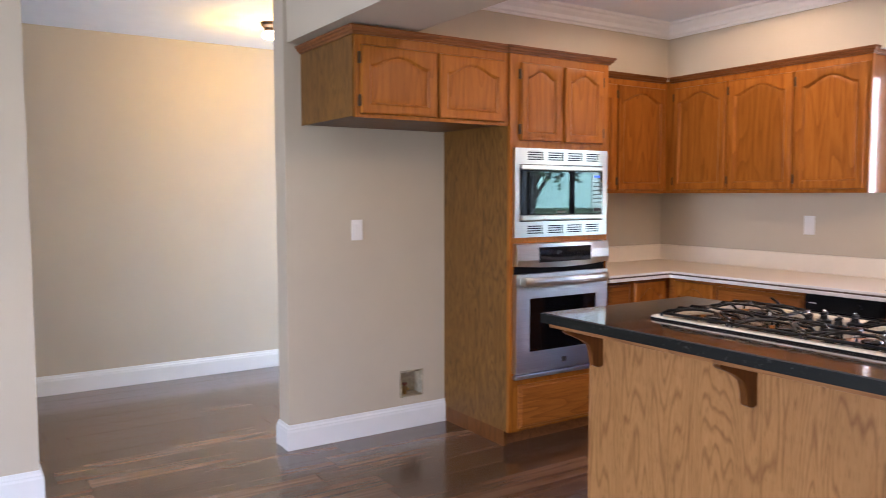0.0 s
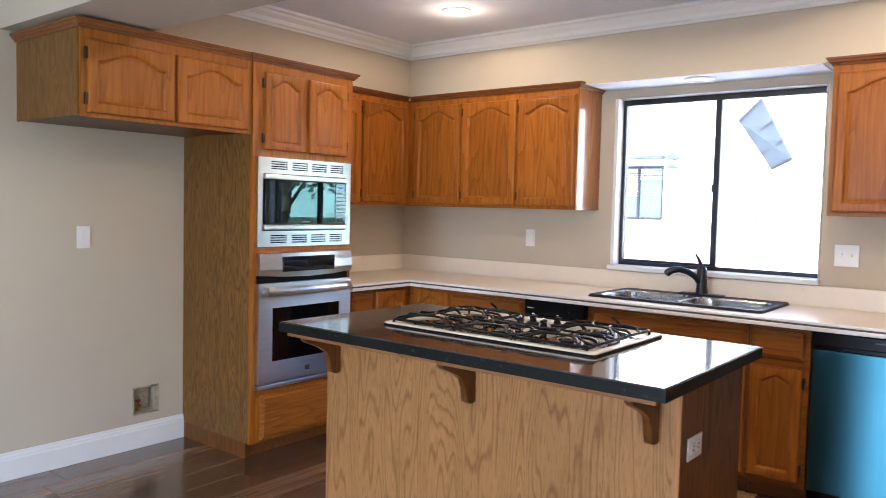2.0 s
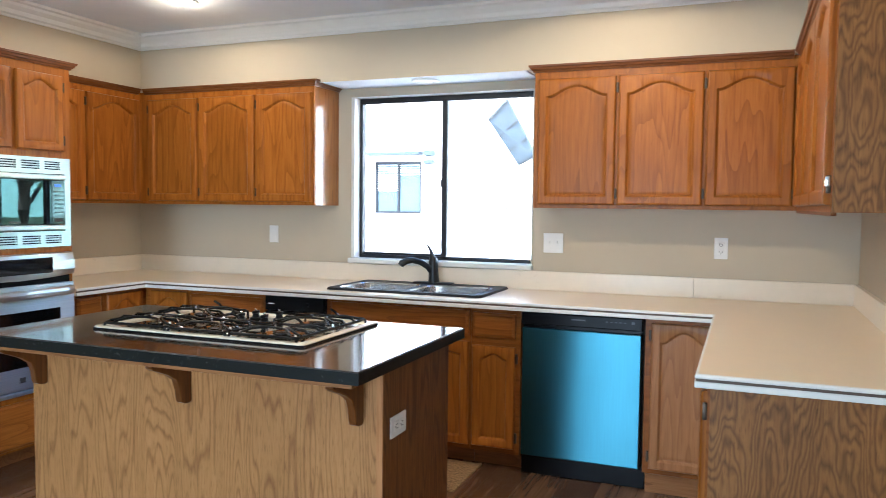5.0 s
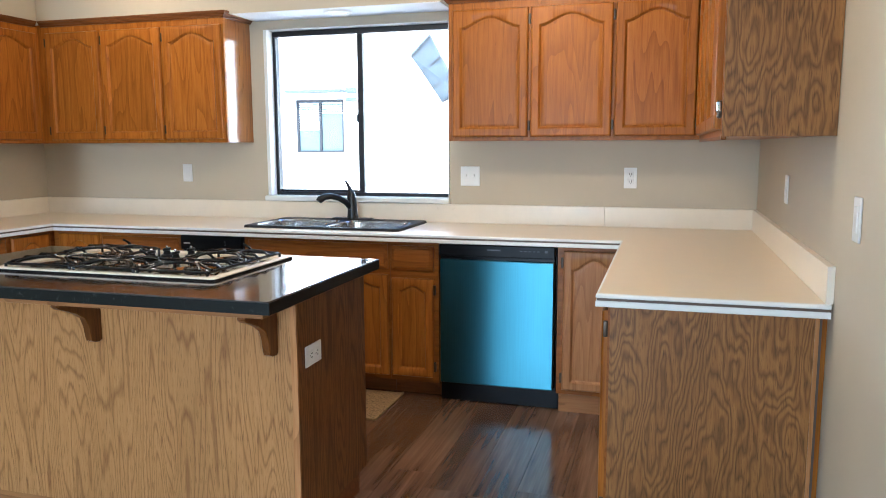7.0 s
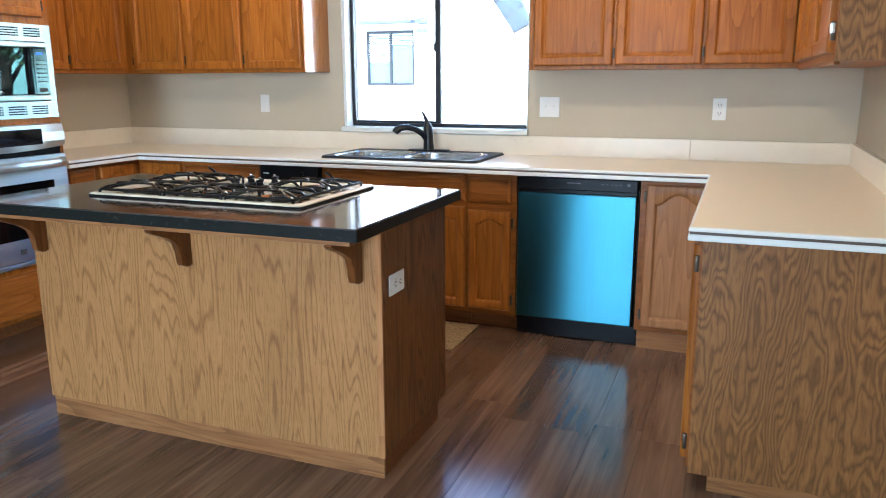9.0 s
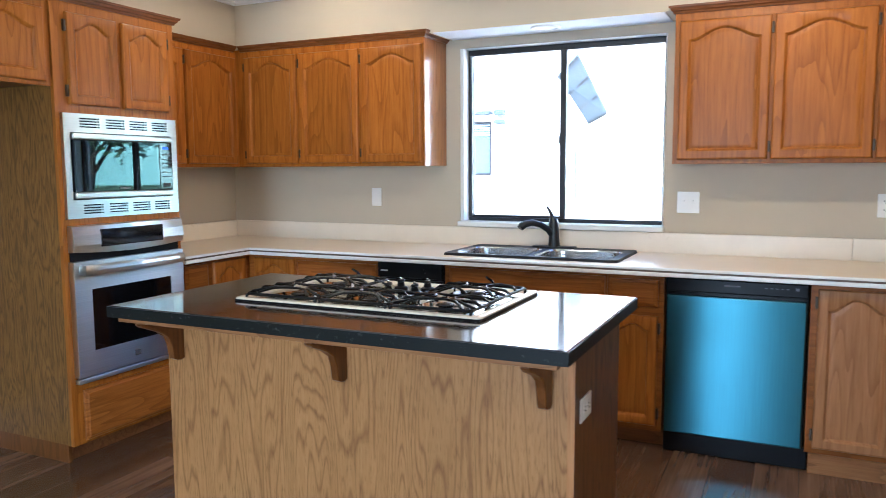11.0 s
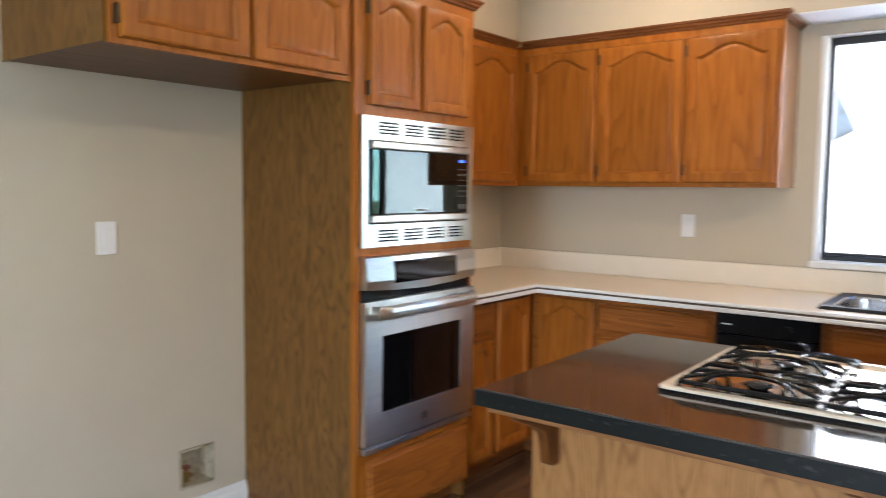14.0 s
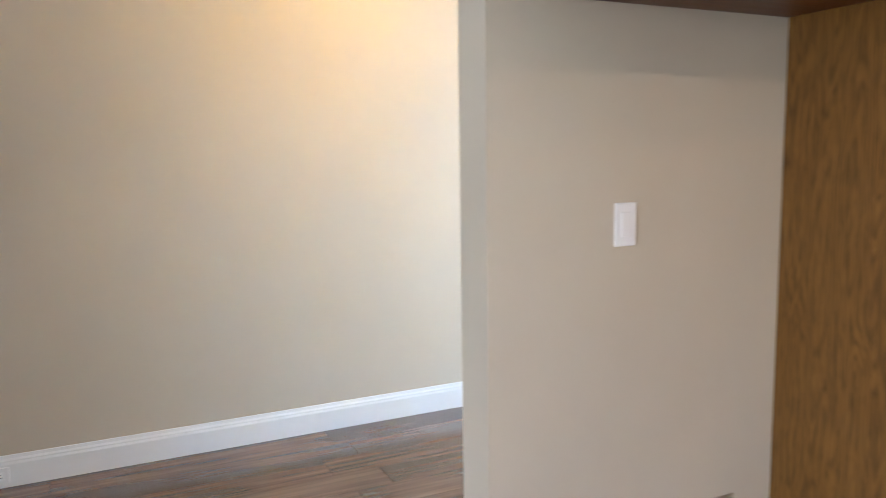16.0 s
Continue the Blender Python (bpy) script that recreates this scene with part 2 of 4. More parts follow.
PLY_WAVE = plywood("wavy_oak_plywood", (0.34, 0.155, 0.044), (0.25, 0.107, 0.029), (0.09, 0.036, 0.011), 26.0, (3.8, 3.8, 0.95), 0.66, 3.6, 0.32)
PLY_RED = plywood("red_brown_oak_plywood", (0.25, 0.105, 0.03), (0.185, 0.072, 0.02), (0.06, 0.021, 0.006), 24.0, (3.6, 3.6, 0.34), 0.7, 1.8, 0.5)
PLANK = laminate_planks("floor_laminate")
LAMINATE = plain("cream_laminate", (0.80, 0.69, 0.53), 0.32, vary=0.02, scale=14)
# Worktop laminate made whiter, with the backsplash's reflected daylight in its colour.
SPLASH = plain("daylit_cream_laminate", (0.82, 0.74, 0.62), 0.3, vary=0.02, scale=14)
STRIP = plain("white_edge_band", (0.82, 0.82, 0.80), 0.35, vary=0.02)
DARK_LINE = plain("dark_core_line", (0.10, 0.065, 0.045), 0.5)
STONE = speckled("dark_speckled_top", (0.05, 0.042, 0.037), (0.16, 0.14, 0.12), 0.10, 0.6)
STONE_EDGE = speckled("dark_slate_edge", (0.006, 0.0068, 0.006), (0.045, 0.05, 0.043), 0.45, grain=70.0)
STEEL = brushed("brushed_steel", (0.63, 0.635, 0.60), 0.33)
STEEL_X = brushed("brushed_steel_across", (0.62, 0.63, 0.64), 0.22, "x")
FILM = brushed("film_covered_steel", (0.042, 0.13, 0.17), 0.33, "z")
CHROME = plain("chrome", (0.75, 0.75, 0.76), 0.12, 1.0, vary=0.02)
BLACK = plain("black_plastic", (0.006, 0.006, 0.007), 0.3, vary=0.1)
BLACK.node_tree.nodes["Principled BSDF"].inputs["Specular IOR Level"].default_value = 0.12
BLACK_GLASS = plain("black_glass", (0.004, 0.004, 0.005), 0.06, vary=0.05)
MIRROR_BLACK = plain("mirrored_black_glass", (0.004, 0.004, 0.005), 0.06, vary=0.05)
MIRROR_BLACK.node_tree.nodes["Principled BSDF"].inputs["IOR"].default_value = 1.5
for sock in MIRROR_BLACK.node_tree.nodes["Principled BSDF"].inputs["Roughness"].links[:]:
    MIRROR_BLACK.node_tree.links.remove(sock)
MIRROR_BLACK.node_tree.nodes["Principled BSDF"].inputs["Roughness"].default_value = 0.015
MIRROR_BLACK.node_tree.nodes["Principled BSDF"].inputs["Specular Tint"].default_value = (0.72, 0.97, 0.95, 1)
STONE_EDGE.node_tree.nodes["Principled BSDF"].inputs["Specular IOR Level"].default_value = 0.2
IRON = plain("black_cast_iron", (0.006, 0.006, 0.006), 0.26, vary=0.15, bumps=0.2, bump_scale=300)
IRON.node_tree.nodes["Principled BSDF"].inputs["Specular IOR Level"].default_value = 0.22
MATTE_BLACK = plain("matte_black_metal", (0.008, 0.009, 0.011), 0.36, 0.1, vary=0.1)
BRONZE = plain("dark_bronze_frame", (0.014, 0.014, 0.017), 0.4, 0.2, vary=0.1)
HINGE = plain("dark_hinge_metal", (0.07, 0.05, 0.035), 0.4, 0.8)
PLASTIC = plain("white_plastic", (0.80, 0.79, 0.77), 0.35, vary=0.02)
DULL_MARK = plain("dull_grey_print", (0.16, 0.16, 0.17), 0.6)
SLOT = plain("socket_slot", (0.05, 0.05, 0.05), 0.6)
PAN = plain("polished_steel_pan", (0.66, 0.60, 0.50), 0.1, 1.0, vary=0.15, scale=14)
# Cream stands in for the beige surroundings mirrored in the steel rim.
TRAY_CREAM = plain("cream_reflecting_tray", (0.82, 0.73, 0.60), 0.14, 0.0, vary=0.03)
BRASS = plain("brass_valve", (0.55, 0.36, 0.14), 0.35, 1.0)
JUTE = plain("jute_weave", (0.30, 0.19, 0.085), 0.9, vary=0.6, scale=90, bumps=1.0, bump_scale=220)
GLASS = glass_mat("window_glass")
BLUE_LED = glowing("blue_display", (0.05, 0.12, 1.0), 0.18)
LAMP_GLASS = glowing("lit_lamp_glass", (1.0, 0.78, 0.5), 3.0)
BULB = glowing("lit_bulb", (1.0, 0.72, 0.42), 5.0)
LENS = plain("white_lamp_lens", (0.8, 0.8, 0.82), 0.4)
STUCCO = plain("white_stucco", (0.82, 0.82, 0.80), 0.85, vary=0.04, bumps=0.3, bump_scale=60)
ROOF = plain("grey_blue_boards", (0.04, 0.055, 0.07), 0.7, vary=0.12)
GRASS = plain("grass", (0.085, 0.125, 0.055), 0.9, vary=0.35, scale=20, bumps=0.8, bump_scale=60)
BARK = plain("bark", (0.10, 0.075, 0.05), 0.9, vary=0.3, scale=20, bumps=0.8, bump_scale=40)
LEAF = plain("leaf", (0.15, 0.24, 0.08), 0.55, vary=0.4, scale=2.0)
GREY_BLIND = plain("grey_blue_pane", (0.06, 0.085, 0.10), 0.25, vary=0.1)


# ---- mesh helpers ----
def box(bm, x0, x1, y0, y1, z0, z1, bevel=0.0, segs=2):
    made = bmesh.ops.create_cube(bm, size=1.0)["verts"]
    for v in made:
        v.co = ((x0 + x1) / 2 + v.co.x * (x1 - x0), (y0 + y1) / 2 + v.co.y * (y1 - y0), (z0 + z1) / 2 + v.co.z * (z1 - z0))
    if bevel:
        edges = {e for v in made for e in v.link_edges}
        bmesh.ops.bevel(bm, geom=list(edges), offset=bevel, segments=segs, profile=0.5, affect="EDGES")
    return bm


def boxes(*rows, bevel=0.0):
    bm = bmesh.new()
    for r in rows:
        box(bm, *r, bevel=bevel)
    return bm


def tube(bm, pts, radius, sides=8, cap=True):
    """A round bar along pts; radius is a number or one for each point."""
    pts = [Vector(p) for p in pts]
    rings = []
    for i, p in enumerate(pts):
        way = (pts[min(i + 1, len(pts) - 1)] - pts[max(i - 1, 0)]).normalized()
        side = way.cross(Vector((0, 0, 1)))
        side = side.normalized() if side.length > 1e-3 else Vector((1, 0, 0))
        up = side.cross(way)
        r = radius[i] if isinstance(radius, (list, tuple)) else radius
        rings.append([bm.verts.new(p + r * (math.cos(a) * side + math.sin(a) * up)) for a in (2 * math.pi * k / sides for k in range(sides))])
    for a, b in zip(rings, rings[1:]):
        for k in range(sides):
            bm.faces.new((a[k], a[(k + 1) % sides], b[(k + 1) % sides], b[k]))
    if cap:
        bm.faces.new(rings[0][::-1])
        bm.faces.new(rings[-1])
    return bm


def lathe(bm, centre, profile, sides=24):
    """A turned shape about the upright axis; profile of (radius, z)."""
    rings = []
    for r, z in profile:
        rings.append([bm.verts.new((centre[0] + r * math.cos(a), centre[1] + r * math.sin(a), centre[2] + z)) for a in (2 * math.pi * k / sides for k in range(sides))])
    for a, b in zip(rings, rings[1:]):
        for k in range(sides):
            bm.faces.new((a[k], a[(k + 1) % sides], b[(k + 1) % sides], b[k]))
    bm.faces.new(rings[0][::-1])
    bm.faces.new(rings[-1])
    bmesh.ops.recalc_face_normals(bm, faces=bm.faces)
    return bm


def sweep(bm, profile, path):
    """A moulding: profile of (outwards, z) along a level path, mitred; outwards is to the right of the way."""
    path = [Vector(p) for p in path]
    rings = []
    for i, p in enumerate(path):
        a = (p - path[i - 1]).normalized() if i else (path[1] - p).normalized()
        b = (path[i + 1] - p).normalized() if i + 1 < len(path) else a
        na, nb = Vector((a.y, -a.x)), Vector((b.y, -b.x))
        n = (na + nb)
        n = n / max(n.dot(na), 1e-6)
        rings.append([bm.verts.new((p.x + n.x * o, p.y + n.y * o, z)) for o, z in profile])
    k = len(profile)
    for a, b in zip(rings, rings[1:]):
        for j in range(k):
            bm.faces.new((a[j], a[(j + 1) % k], b[(j + 1) % k], b[j]))
    bm.faces.new(rings[0])
    bm.faces.new(rings[-1][::-1])
    bmesh.ops.recalc_face_normals(bm, faces=bm.faces)
    return bm


def wall_mesh(axis, a0, a1, z0, z1, t0, t1, holes=()):
    """An upright wall along x or y from a0 to a1, between t0 and t1 across, with holes (a0, a1, z0, z1)."""
    bm = bmesh.new()
    us = sorted({a0, a1, *(h[0] for h in holes), *(h[1] for h in holes)})
    vs = sorted({z0, z1, *(h[2] for h in holes), *(h[3] for h in holes)})
    seen = {}

    def vert(u, v, t):
        key = (u, v, t)
        if key not in seen:
            seen[key] = bm.verts.new((u, t, v) if axis == "x" else (t, u, v))
        return seen[key]

    def solid(i, j):
        if not (0 <= i < len(us) - 1 and 0 <= j < len(vs) - 1):
            return False
        u, v = (us[i] + us[i + 1]) / 2, (vs[j] + vs[j + 1]) / 2
        return not any(h[0] < u < h[1] and h[2] < v < h[3] for h in holes)

    for i in range(len(us) - 1):
        for j in range(len(vs) - 1):
            if not solid(i, j):
                continue
            u0, u1, v0, v1 = us[i], us[i + 1], vs[j], vs[j + 1]
            for t in (t0, t1):
                bm.faces.new([vert(u, v, t) for u, v in ((u0, v0), (u1, v0), (u1, v1), (u0, v1))])
            for di, dj, p, q in ((-1, 0, (u0, v0), (u0, v1)), (1, 0, (u1, v0), (u1, v1)), (0, -1, (u0, v0), (u1, v0)), (0, 1, (u0, v1), (u1, v1))):
                if not solid(i + di, j + dj):
                    bm.faces.new([vert(*p, t0), vert(*q, t0), vert(*q, t1), vert(*p, t1)])
    bmesh.ops.recalc_face_normals(bm, faces=bm.faces)
    return bm


def smooth_by_angle(me, degrees=35):
    bm = bmesh.new()
    bm.from_mesh(me)
    for f in bm.faces:
        f.smooth = f.calc_area() < 0.0012
    for e in bm.edges:
        if len(e.link_faces) == 2 and e.calc_face_angle(0) > radians(degrees):
            e.smooth = False
    bm.to_mesh(me)
    bm.free()


def mesh_object(name, bm, material, at=(0, 0, 0)):
    me = bpy.data.meshes.new(name)
    bmesh.ops.translate(bm, verts=bm.verts, vec=-Vector(at))
    bm.to_mesh(me)
    bm.free()
    smooth_by_angle(me)
    me.materials.append(material)
    return new(name, me)


def structure(name, bm, material, label):
    return tagged(mesh_object(name, bm, material), label, name.split("_")[0], kind="structure")


def thing(name, at, label, category, group=""):
    ob = new(name)
    ob.empty_display_size = 0.1
    ob.location = at
    return tagged(ob, label, category, group)


def part(name, bm, material, parent, label=""):
    """One mesh, given in world places, under a thing or one of its parts."""
    root = parent
    while root.parent:
        root = root.parent
    ob = mesh_object(name, bm, material, root.location)
    ob.parent = parent
    return tagged(ob, label)


# ---- the setting ----
CEILING, SOFFIT, RIGHT, BACK, DINING = 2.503, 2.13, 4.665, -7.5, -1.973
structure("floor", boxes((DINING - 0.15, RIGHT + 0.15, BACK - 0.15, 0.15, -0.2, -0.012)), DARK_LINE, "dark underlay beneath the wood-look planks")
structure("ceiling", boxes((DINING - 0.15, RIGHT + 0.15, BACK - 0.15, 0.15, CEILING, CEILING + 0.15)), CEIL, "flat white painted ceiling of the open room")
structure("wall_north", wall_mesh("x", DINING - 0.15, RIGHT + 0.15, 0.0, CEILING, 0.0, 0.15,
          [(1.744, 2.955, 1.02, 2.075), (-1.65, -0.45, 0.3, 2.1)]), PAINT, "beige painted wall behind the sink with a window opening")
structure("wall_east", wall_mesh("y", BACK, 0.0, 0.0, CEILING, RIGHT, RIGHT + 0.15, [(-7.0, -5.2, 0.3, 2.15)]), PAINT, "beige painted side wall at the end of the counter")
structure("wall_south", wall_mesh("x", DINING - 0.15, RIGHT + 0.15, 0.0, CEILING, BACK - 0.15, BACK,
          [(1.40, 1.66, 0.0, 2.15), (2.04, 3.08, 0.0, 2.15)]), PAINT, "beige painted wall with a wide glazed opening")
structure("wall_west", wall_mesh("y", BACK, 0.0, 0.0, CEILING, DINING - 0.15, DINING), PAINT, "plain beige wall of the dining room")
structure("wall_partition", wall_mesh("y", -2.9, 0.0, 0.0, CEILING, -0.14, 0.0,
          [(-2.217, -2.056, 0.18, 0.34)]), PAINT, "beige partition wall ending beside the empty fridge recess")
structure("wall_partition_near", wall_mesh("y", BACK, -4.09, 0.0, CEILING, -0.14, 0.0), PAINT, "beige partition wall on the near side of the dining room opening")
structure("beam", boxes((0.002, RIGHT, -2.88, -2.45, 2.16, CEILING)), PAINT, "wide dropped beige beam over the kitchen's edge")
structure("soffit_west", boxes((0.0, 0.28, -2.448, -0.28, SOFFIT, CEILING)), PAINT, "beige soffit above the oven tower and wall cabinets")
structure("soffit_north", boxes((0.0, RIGHT, -0.28, 0.0, SOFFIT, CEILING)), PAINT, "beige soffit above the wall cabinets and the sink window")
structure("trim_soffit", boxes((1.70, 2.98, -0.279, -0.001, SOFFIT - 0.004, SOFFIT - 0.0005)), CEIL, "white painted underside of the soffit over the sink")
structure("soffit_east", boxes((RIGHT - 0.3, RIGHT, -2.448, -0.282, SOFFIT, CEILING)), PAINT, "beige soffit above the side wall cabinets")

CROWN = [(0.0, 2.408), (0.012, 2.408), (0.016, 2.418), (0.028, 2.426), (0.034, 2.448), (0.054, 2.468), (0.060, 2.482), (0.078, 2.488), (0.083, 2.502), (0.0, 2.502)]
structure("trim_crown", sweep(bmesh.new(), CROWN, [(0.28, -2.45), (0.28, -0.28), (RIGHT - 0.3, -0.28), (RIGHT - 0.3, -2.45)]),
          WHITE, "stepped white crown moulding below the ceiling")

BASE = [(0.0, 0.0), (0.016, 0.0), (0.016, 0.098), (0.013, 0.108), (0.013, 0.114), (0.008, 0.122), (0.006, 0.135), (0.0, 0.135)]
for path in ([(-0.14, -1.0), (-0.14, -2.9), (0.0, -2.9), (0.0, -1.906)], [(0.0, -7.4), (0.0, -4.09), (-0.14, -4.09)],
             [(DINING, -7.4), (DINING, -0.02)], [(RIGHT, -1.97), (RIGHT, -7.4)]):
    bm = sweep(bmesh.new(), BASE, path)
    structure("baseboard", bm, WHITE, "tall white baseboard with a beaded top edge")

# the sink window
win = thing("window_1", (2.35, 0.05, 1.02), "sliding window with a dark bronze frame above the sink", "window")
tagged(win, kind="structure")
WX0, WX1, WZ0, WZ1, WM = 1.770, 2.948, 1.042, 2.070, 2.366
part("window_frame", boxes((WX0, WX1, 0.068, 0.118, WZ1 - 0.034, WZ1), (WX0, WX1, 0.068, 0.118, WZ0, WZ0 + 0.022),
                           (WX0, WX0 + 0.022, 0.068, 0.118, WZ0 + 0.022, WZ1 - 0.034), (WX1 - 0.018, WX1, 0.068, 0.118, WZ0 + 0.022, WZ1 - 0.034), bevel=0.003), BRONZE, win)
part("mullion", boxes((WM - 0.018, WM + 0.018, 0.063, 0.103, WZ0 + 0.023, WZ1 - 0.035), bevel=0.003), BRONZE, win)
part("latch", boxes((WM - 0.024, WM - 0.017, 0.055, 0.067, 1.50, 1.55), bevel=0.002), BRONZE, win)
for a, b, y in ((WX0 + 0.022, WM - 0.018, 0.095), (WM + 0.018, WX1 - 0.018, 0.085)):
    pane = part("pane", boxes((a, b, y - 0.002, y + 0.002, WZ0 + 0.022, WZ1 - 0.034)), GLASS, win, "clear glass pane")
    pane.visible_shadow = False
part("sash_rail", boxes((WX0 + 0.023, WM - 0.019, 0.083, 0.107, WZ0 + 0.0225, WZ0 + 0.036), bevel=0.002), BRONZE, win)
part("jamb", boxes((1.746, WX0, -0.002, 0.148, 1.044, 2.073), bevel=0.002), WHITE, win)
part("jamb", boxes((WX1, 2.953, -0.002, 0.148, 1.044, 2.073), bevel=0.002), WHITE, win)
part("head_lining", boxes((WX0, WX1, 0.0, 0.148, WZ1, 2.073), bevel=0.002), WHITE, win)
part("window_sill", boxes((1.738, 2.962, -0.035, 0.148, 1.010, 1.042), bevel=0.006), WHITE, win, "white sill board")

# glazed opening behind the walk
door = thing("patio_door", (2.55, -7.55, 0.0), "glazed patio door with a narrow sidelight and dark frames", "door")
tagged(door, kind="structure")
for a in (1.40, 1.62, 2.04, 3.03):
    part("stile", boxes((a, a + 0.04 if a < 2 else a + 0.05, -7.58, -7.53, 0.0, 2.15)), BRONZE, door)
for a, b in ((1.44, 1.62), (2.09, 3.03)):
    part("rail", boxes((a, b, -7.58, -7.53, 2.09, 2.15)), BRONZE, door)
    part("rail", boxes((a, b, -7.58, -7.53, 0.0, 0.06)), BRONZE, door)


# ---- doors, drawers and cabinets ----
def facing(side, plane):
    """Maps across, up and outwards to the world, for a front that looks north/south/east/west."""
    return {"south": lambda u, v, w: (u, plane - w, v), "east": lambda u, v, w: (plane + w, u, v), "west": lambda u, v, w: (plane - w, u, v)}[side]


def contour(u0, u1, v0, v1, inset, rise, n=18, top=0.0):
    """The outline of a panel: straight sides and foot, and a cathedral arch on top if rise is not 0."""
    a, b, c, d = u0 + inset, u1 - inset, v0 + inset, v1 - inset - top
    pts = [(a + (b - a) * k / 6, c) for k in range(6)] + [(b, c + (d - rise - c) * k / 6) for k in range(6)]
    for k in range(n + 1):
        s = 1 - 2 * k / n
        bump_here = 0.5 + 0.5 * math.cos(math.pi * min(1.0, abs(s) / 0.92))
        pts.append(((a + b) / 2 + s * (b - a) / 2, d - rise + rise * bump_here ** 0.7))
    return pts + [(a, d - rise - (d - rise - c) * k / 6) for k in range(1, 6)]


def ring_faces(bm, rings, close):
    made = [[bm.verts.new(p) for p in ring] for ring in rings]
    for a, b in zip(made, made[1:]):
        for k in range(len(a)):
            bm.faces.new((a[k], a[(k + 1) % len(a)], b[(k + 1) % len(b)], b[k]))
    if close:
        bm.faces.new(made[-1])
    return made


def panel_door(parent, side, plane, u0, u1, v0, v1, rise=0.045, stile=0.052, hinges="", material=None):
    """A raised-panel door: a frame with moulded edges and a raised field, and dark hinges on one side."""
    at, n = facing(side, plane), 18
    T, up = 0.021, -0.006 if rise else 0.0
    flat = contour(u0, u1, v0, v1, 0.0, 0.0, n)
    bm = bmesh.new()
    rings = [[at(u, v, 0.0) for u, v in flat], [at(u, v, T * 0.55) for u, v in flat],
             [at(u, v, T * 0.9) for u, v in contour(u0, u1, v0, v1, 0.004, 0.0, n)],
             [at(u, v, T) for u, v in contour(u0, u1, v0, v1, 0.010, 0.0, n)],
             [at(u, v, T) for u, v in contour(u0, u1, v0, v1, stile - 0.010, rise, n, up)],
             [at(u, v, T * 0.8) for u, v in contour(u0, u1, v0, v1, stile - 0.004, rise, n, up)],
             [at(u, v, T * 0.42) for u, v in contour(u0, u1, v0, v1, stile, rise, n, up)],
             [at(u, v, T * 0.38) for u, v in contour(u0, u1, v0, v1, stile + 0.004, rise, n, up)]]
    made = ring_faces(bm, rings, False)
    bm.faces.new(made[0][::-1])
    bmesh.ops.recalc_face_normals(bm, faces=bm.faces)
    leaf = part("door", bm, material or OAK, parent)
    bm = bmesh.new()
    rings = [[at(u, v, T * 0.30) for u, v in contour(u0, u1, v0, v1, stile, rise, n, up)],
             [at(u, v, T * 0.40) for u, v in contour(u0, u1, v0, v1, stile + 0.005, rise, n, up)],
             [at(u, v, T * 0.47) for u, v in contour(u0, u1, v0, v1, stile + 0.018, rise, n, up)],
             [at(u, v, T * 0.475) for u, v in contour(u0, u1, v0, v1, stile + 0.022, rise, n, up)]]
    ring_faces(bm, rings, True)
    bmesh.ops.recalc_face_normals(bm, faces=bm.faces)
    part("panel", bm, material or OAK, leaf)
    if hinges:
        u = u0 - 0.006 if hinges == "low" else u1 + 0.006
        for v in (v0 + 0.06, v1 - 0.06):
            a, b = at(u - 0.006, v - 0.026, 0.0), at(u + 0.006, v + 0.026, 0.014)
            part("hinge", boxes((min(a[0], b[0]), max(a[0], b[0]), min(a[1], b[1]), max(a[1], b[1]), a[2], b[2]), bevel=0.002), HINGE, leaf)
    return leaf


def drawer_front(parent, side, plane, u0, u1, v0, v1, material):
    """A flat front with a wide moulded bevel round its edge."""
    at = facing(side, plane)
    bm = bmesh.new()
    rows = [(0.0, 0.0), (0.0, 0.010), (0.004, 0.014), (0.012, 0.016), (0.018, 0.021)]
    rings = [[at(u, v, w) for u, v in ((u0 + i, v0 + i), (u1 - i, v0 + i), (u1 - i, v1 - i), (u0 + i, v1 - i))] for i, w in rows]
    made = ring_faces(bm, rings, True)
    bm.faces.new(made[0][::-1])
    bmesh.ops.recalc_face_normals(bm, faces=bm.faces)
    return part("drawer_front", bm, material, parent)


LITTLE_CROWN = [(0.0, 2.108), (0.008, 2.108), (0.012, 2.117), (0.020, 2.122), (0.024, 2.132), (0.030, 2.135), (0.032, 2.145), (0.0, 2.145)]

# cabinet over the fridge recess
cab = thing("fridge_wall_cabinet", (0.0, -2.35, 1.738), "honey oak wall cabinet with arched doors over the fridge recess", "cabinet", "wall cabinets")
part("body", boxes((0.002, 0.602, -2.80, -1.908, 1.746, 2.128)), OAK, cab)
part("face_frame", boxes((0.602, 0.622, -2.80, -1.908, 1.730, 2.111)), OAK, cab)
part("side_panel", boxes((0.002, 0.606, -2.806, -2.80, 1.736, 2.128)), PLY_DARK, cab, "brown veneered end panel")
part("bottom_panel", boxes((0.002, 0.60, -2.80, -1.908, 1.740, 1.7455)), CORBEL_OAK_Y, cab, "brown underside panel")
part("crown_trim", sweep(bmesh.new(), LITTLE_CROWN, [(0.002, -2.806), (0.622, -2.806), (0.622, -1.906)]), TRIM_OAK_Y, cab)
panel_door(cab, "east", 0.622, -2.775, -2.362, 1.747, 2.062, 0.05, hinges="low")
panel_door(cab, "east", 0.622, -2.345, -1.942, 1.747, 2.062, 0.05)

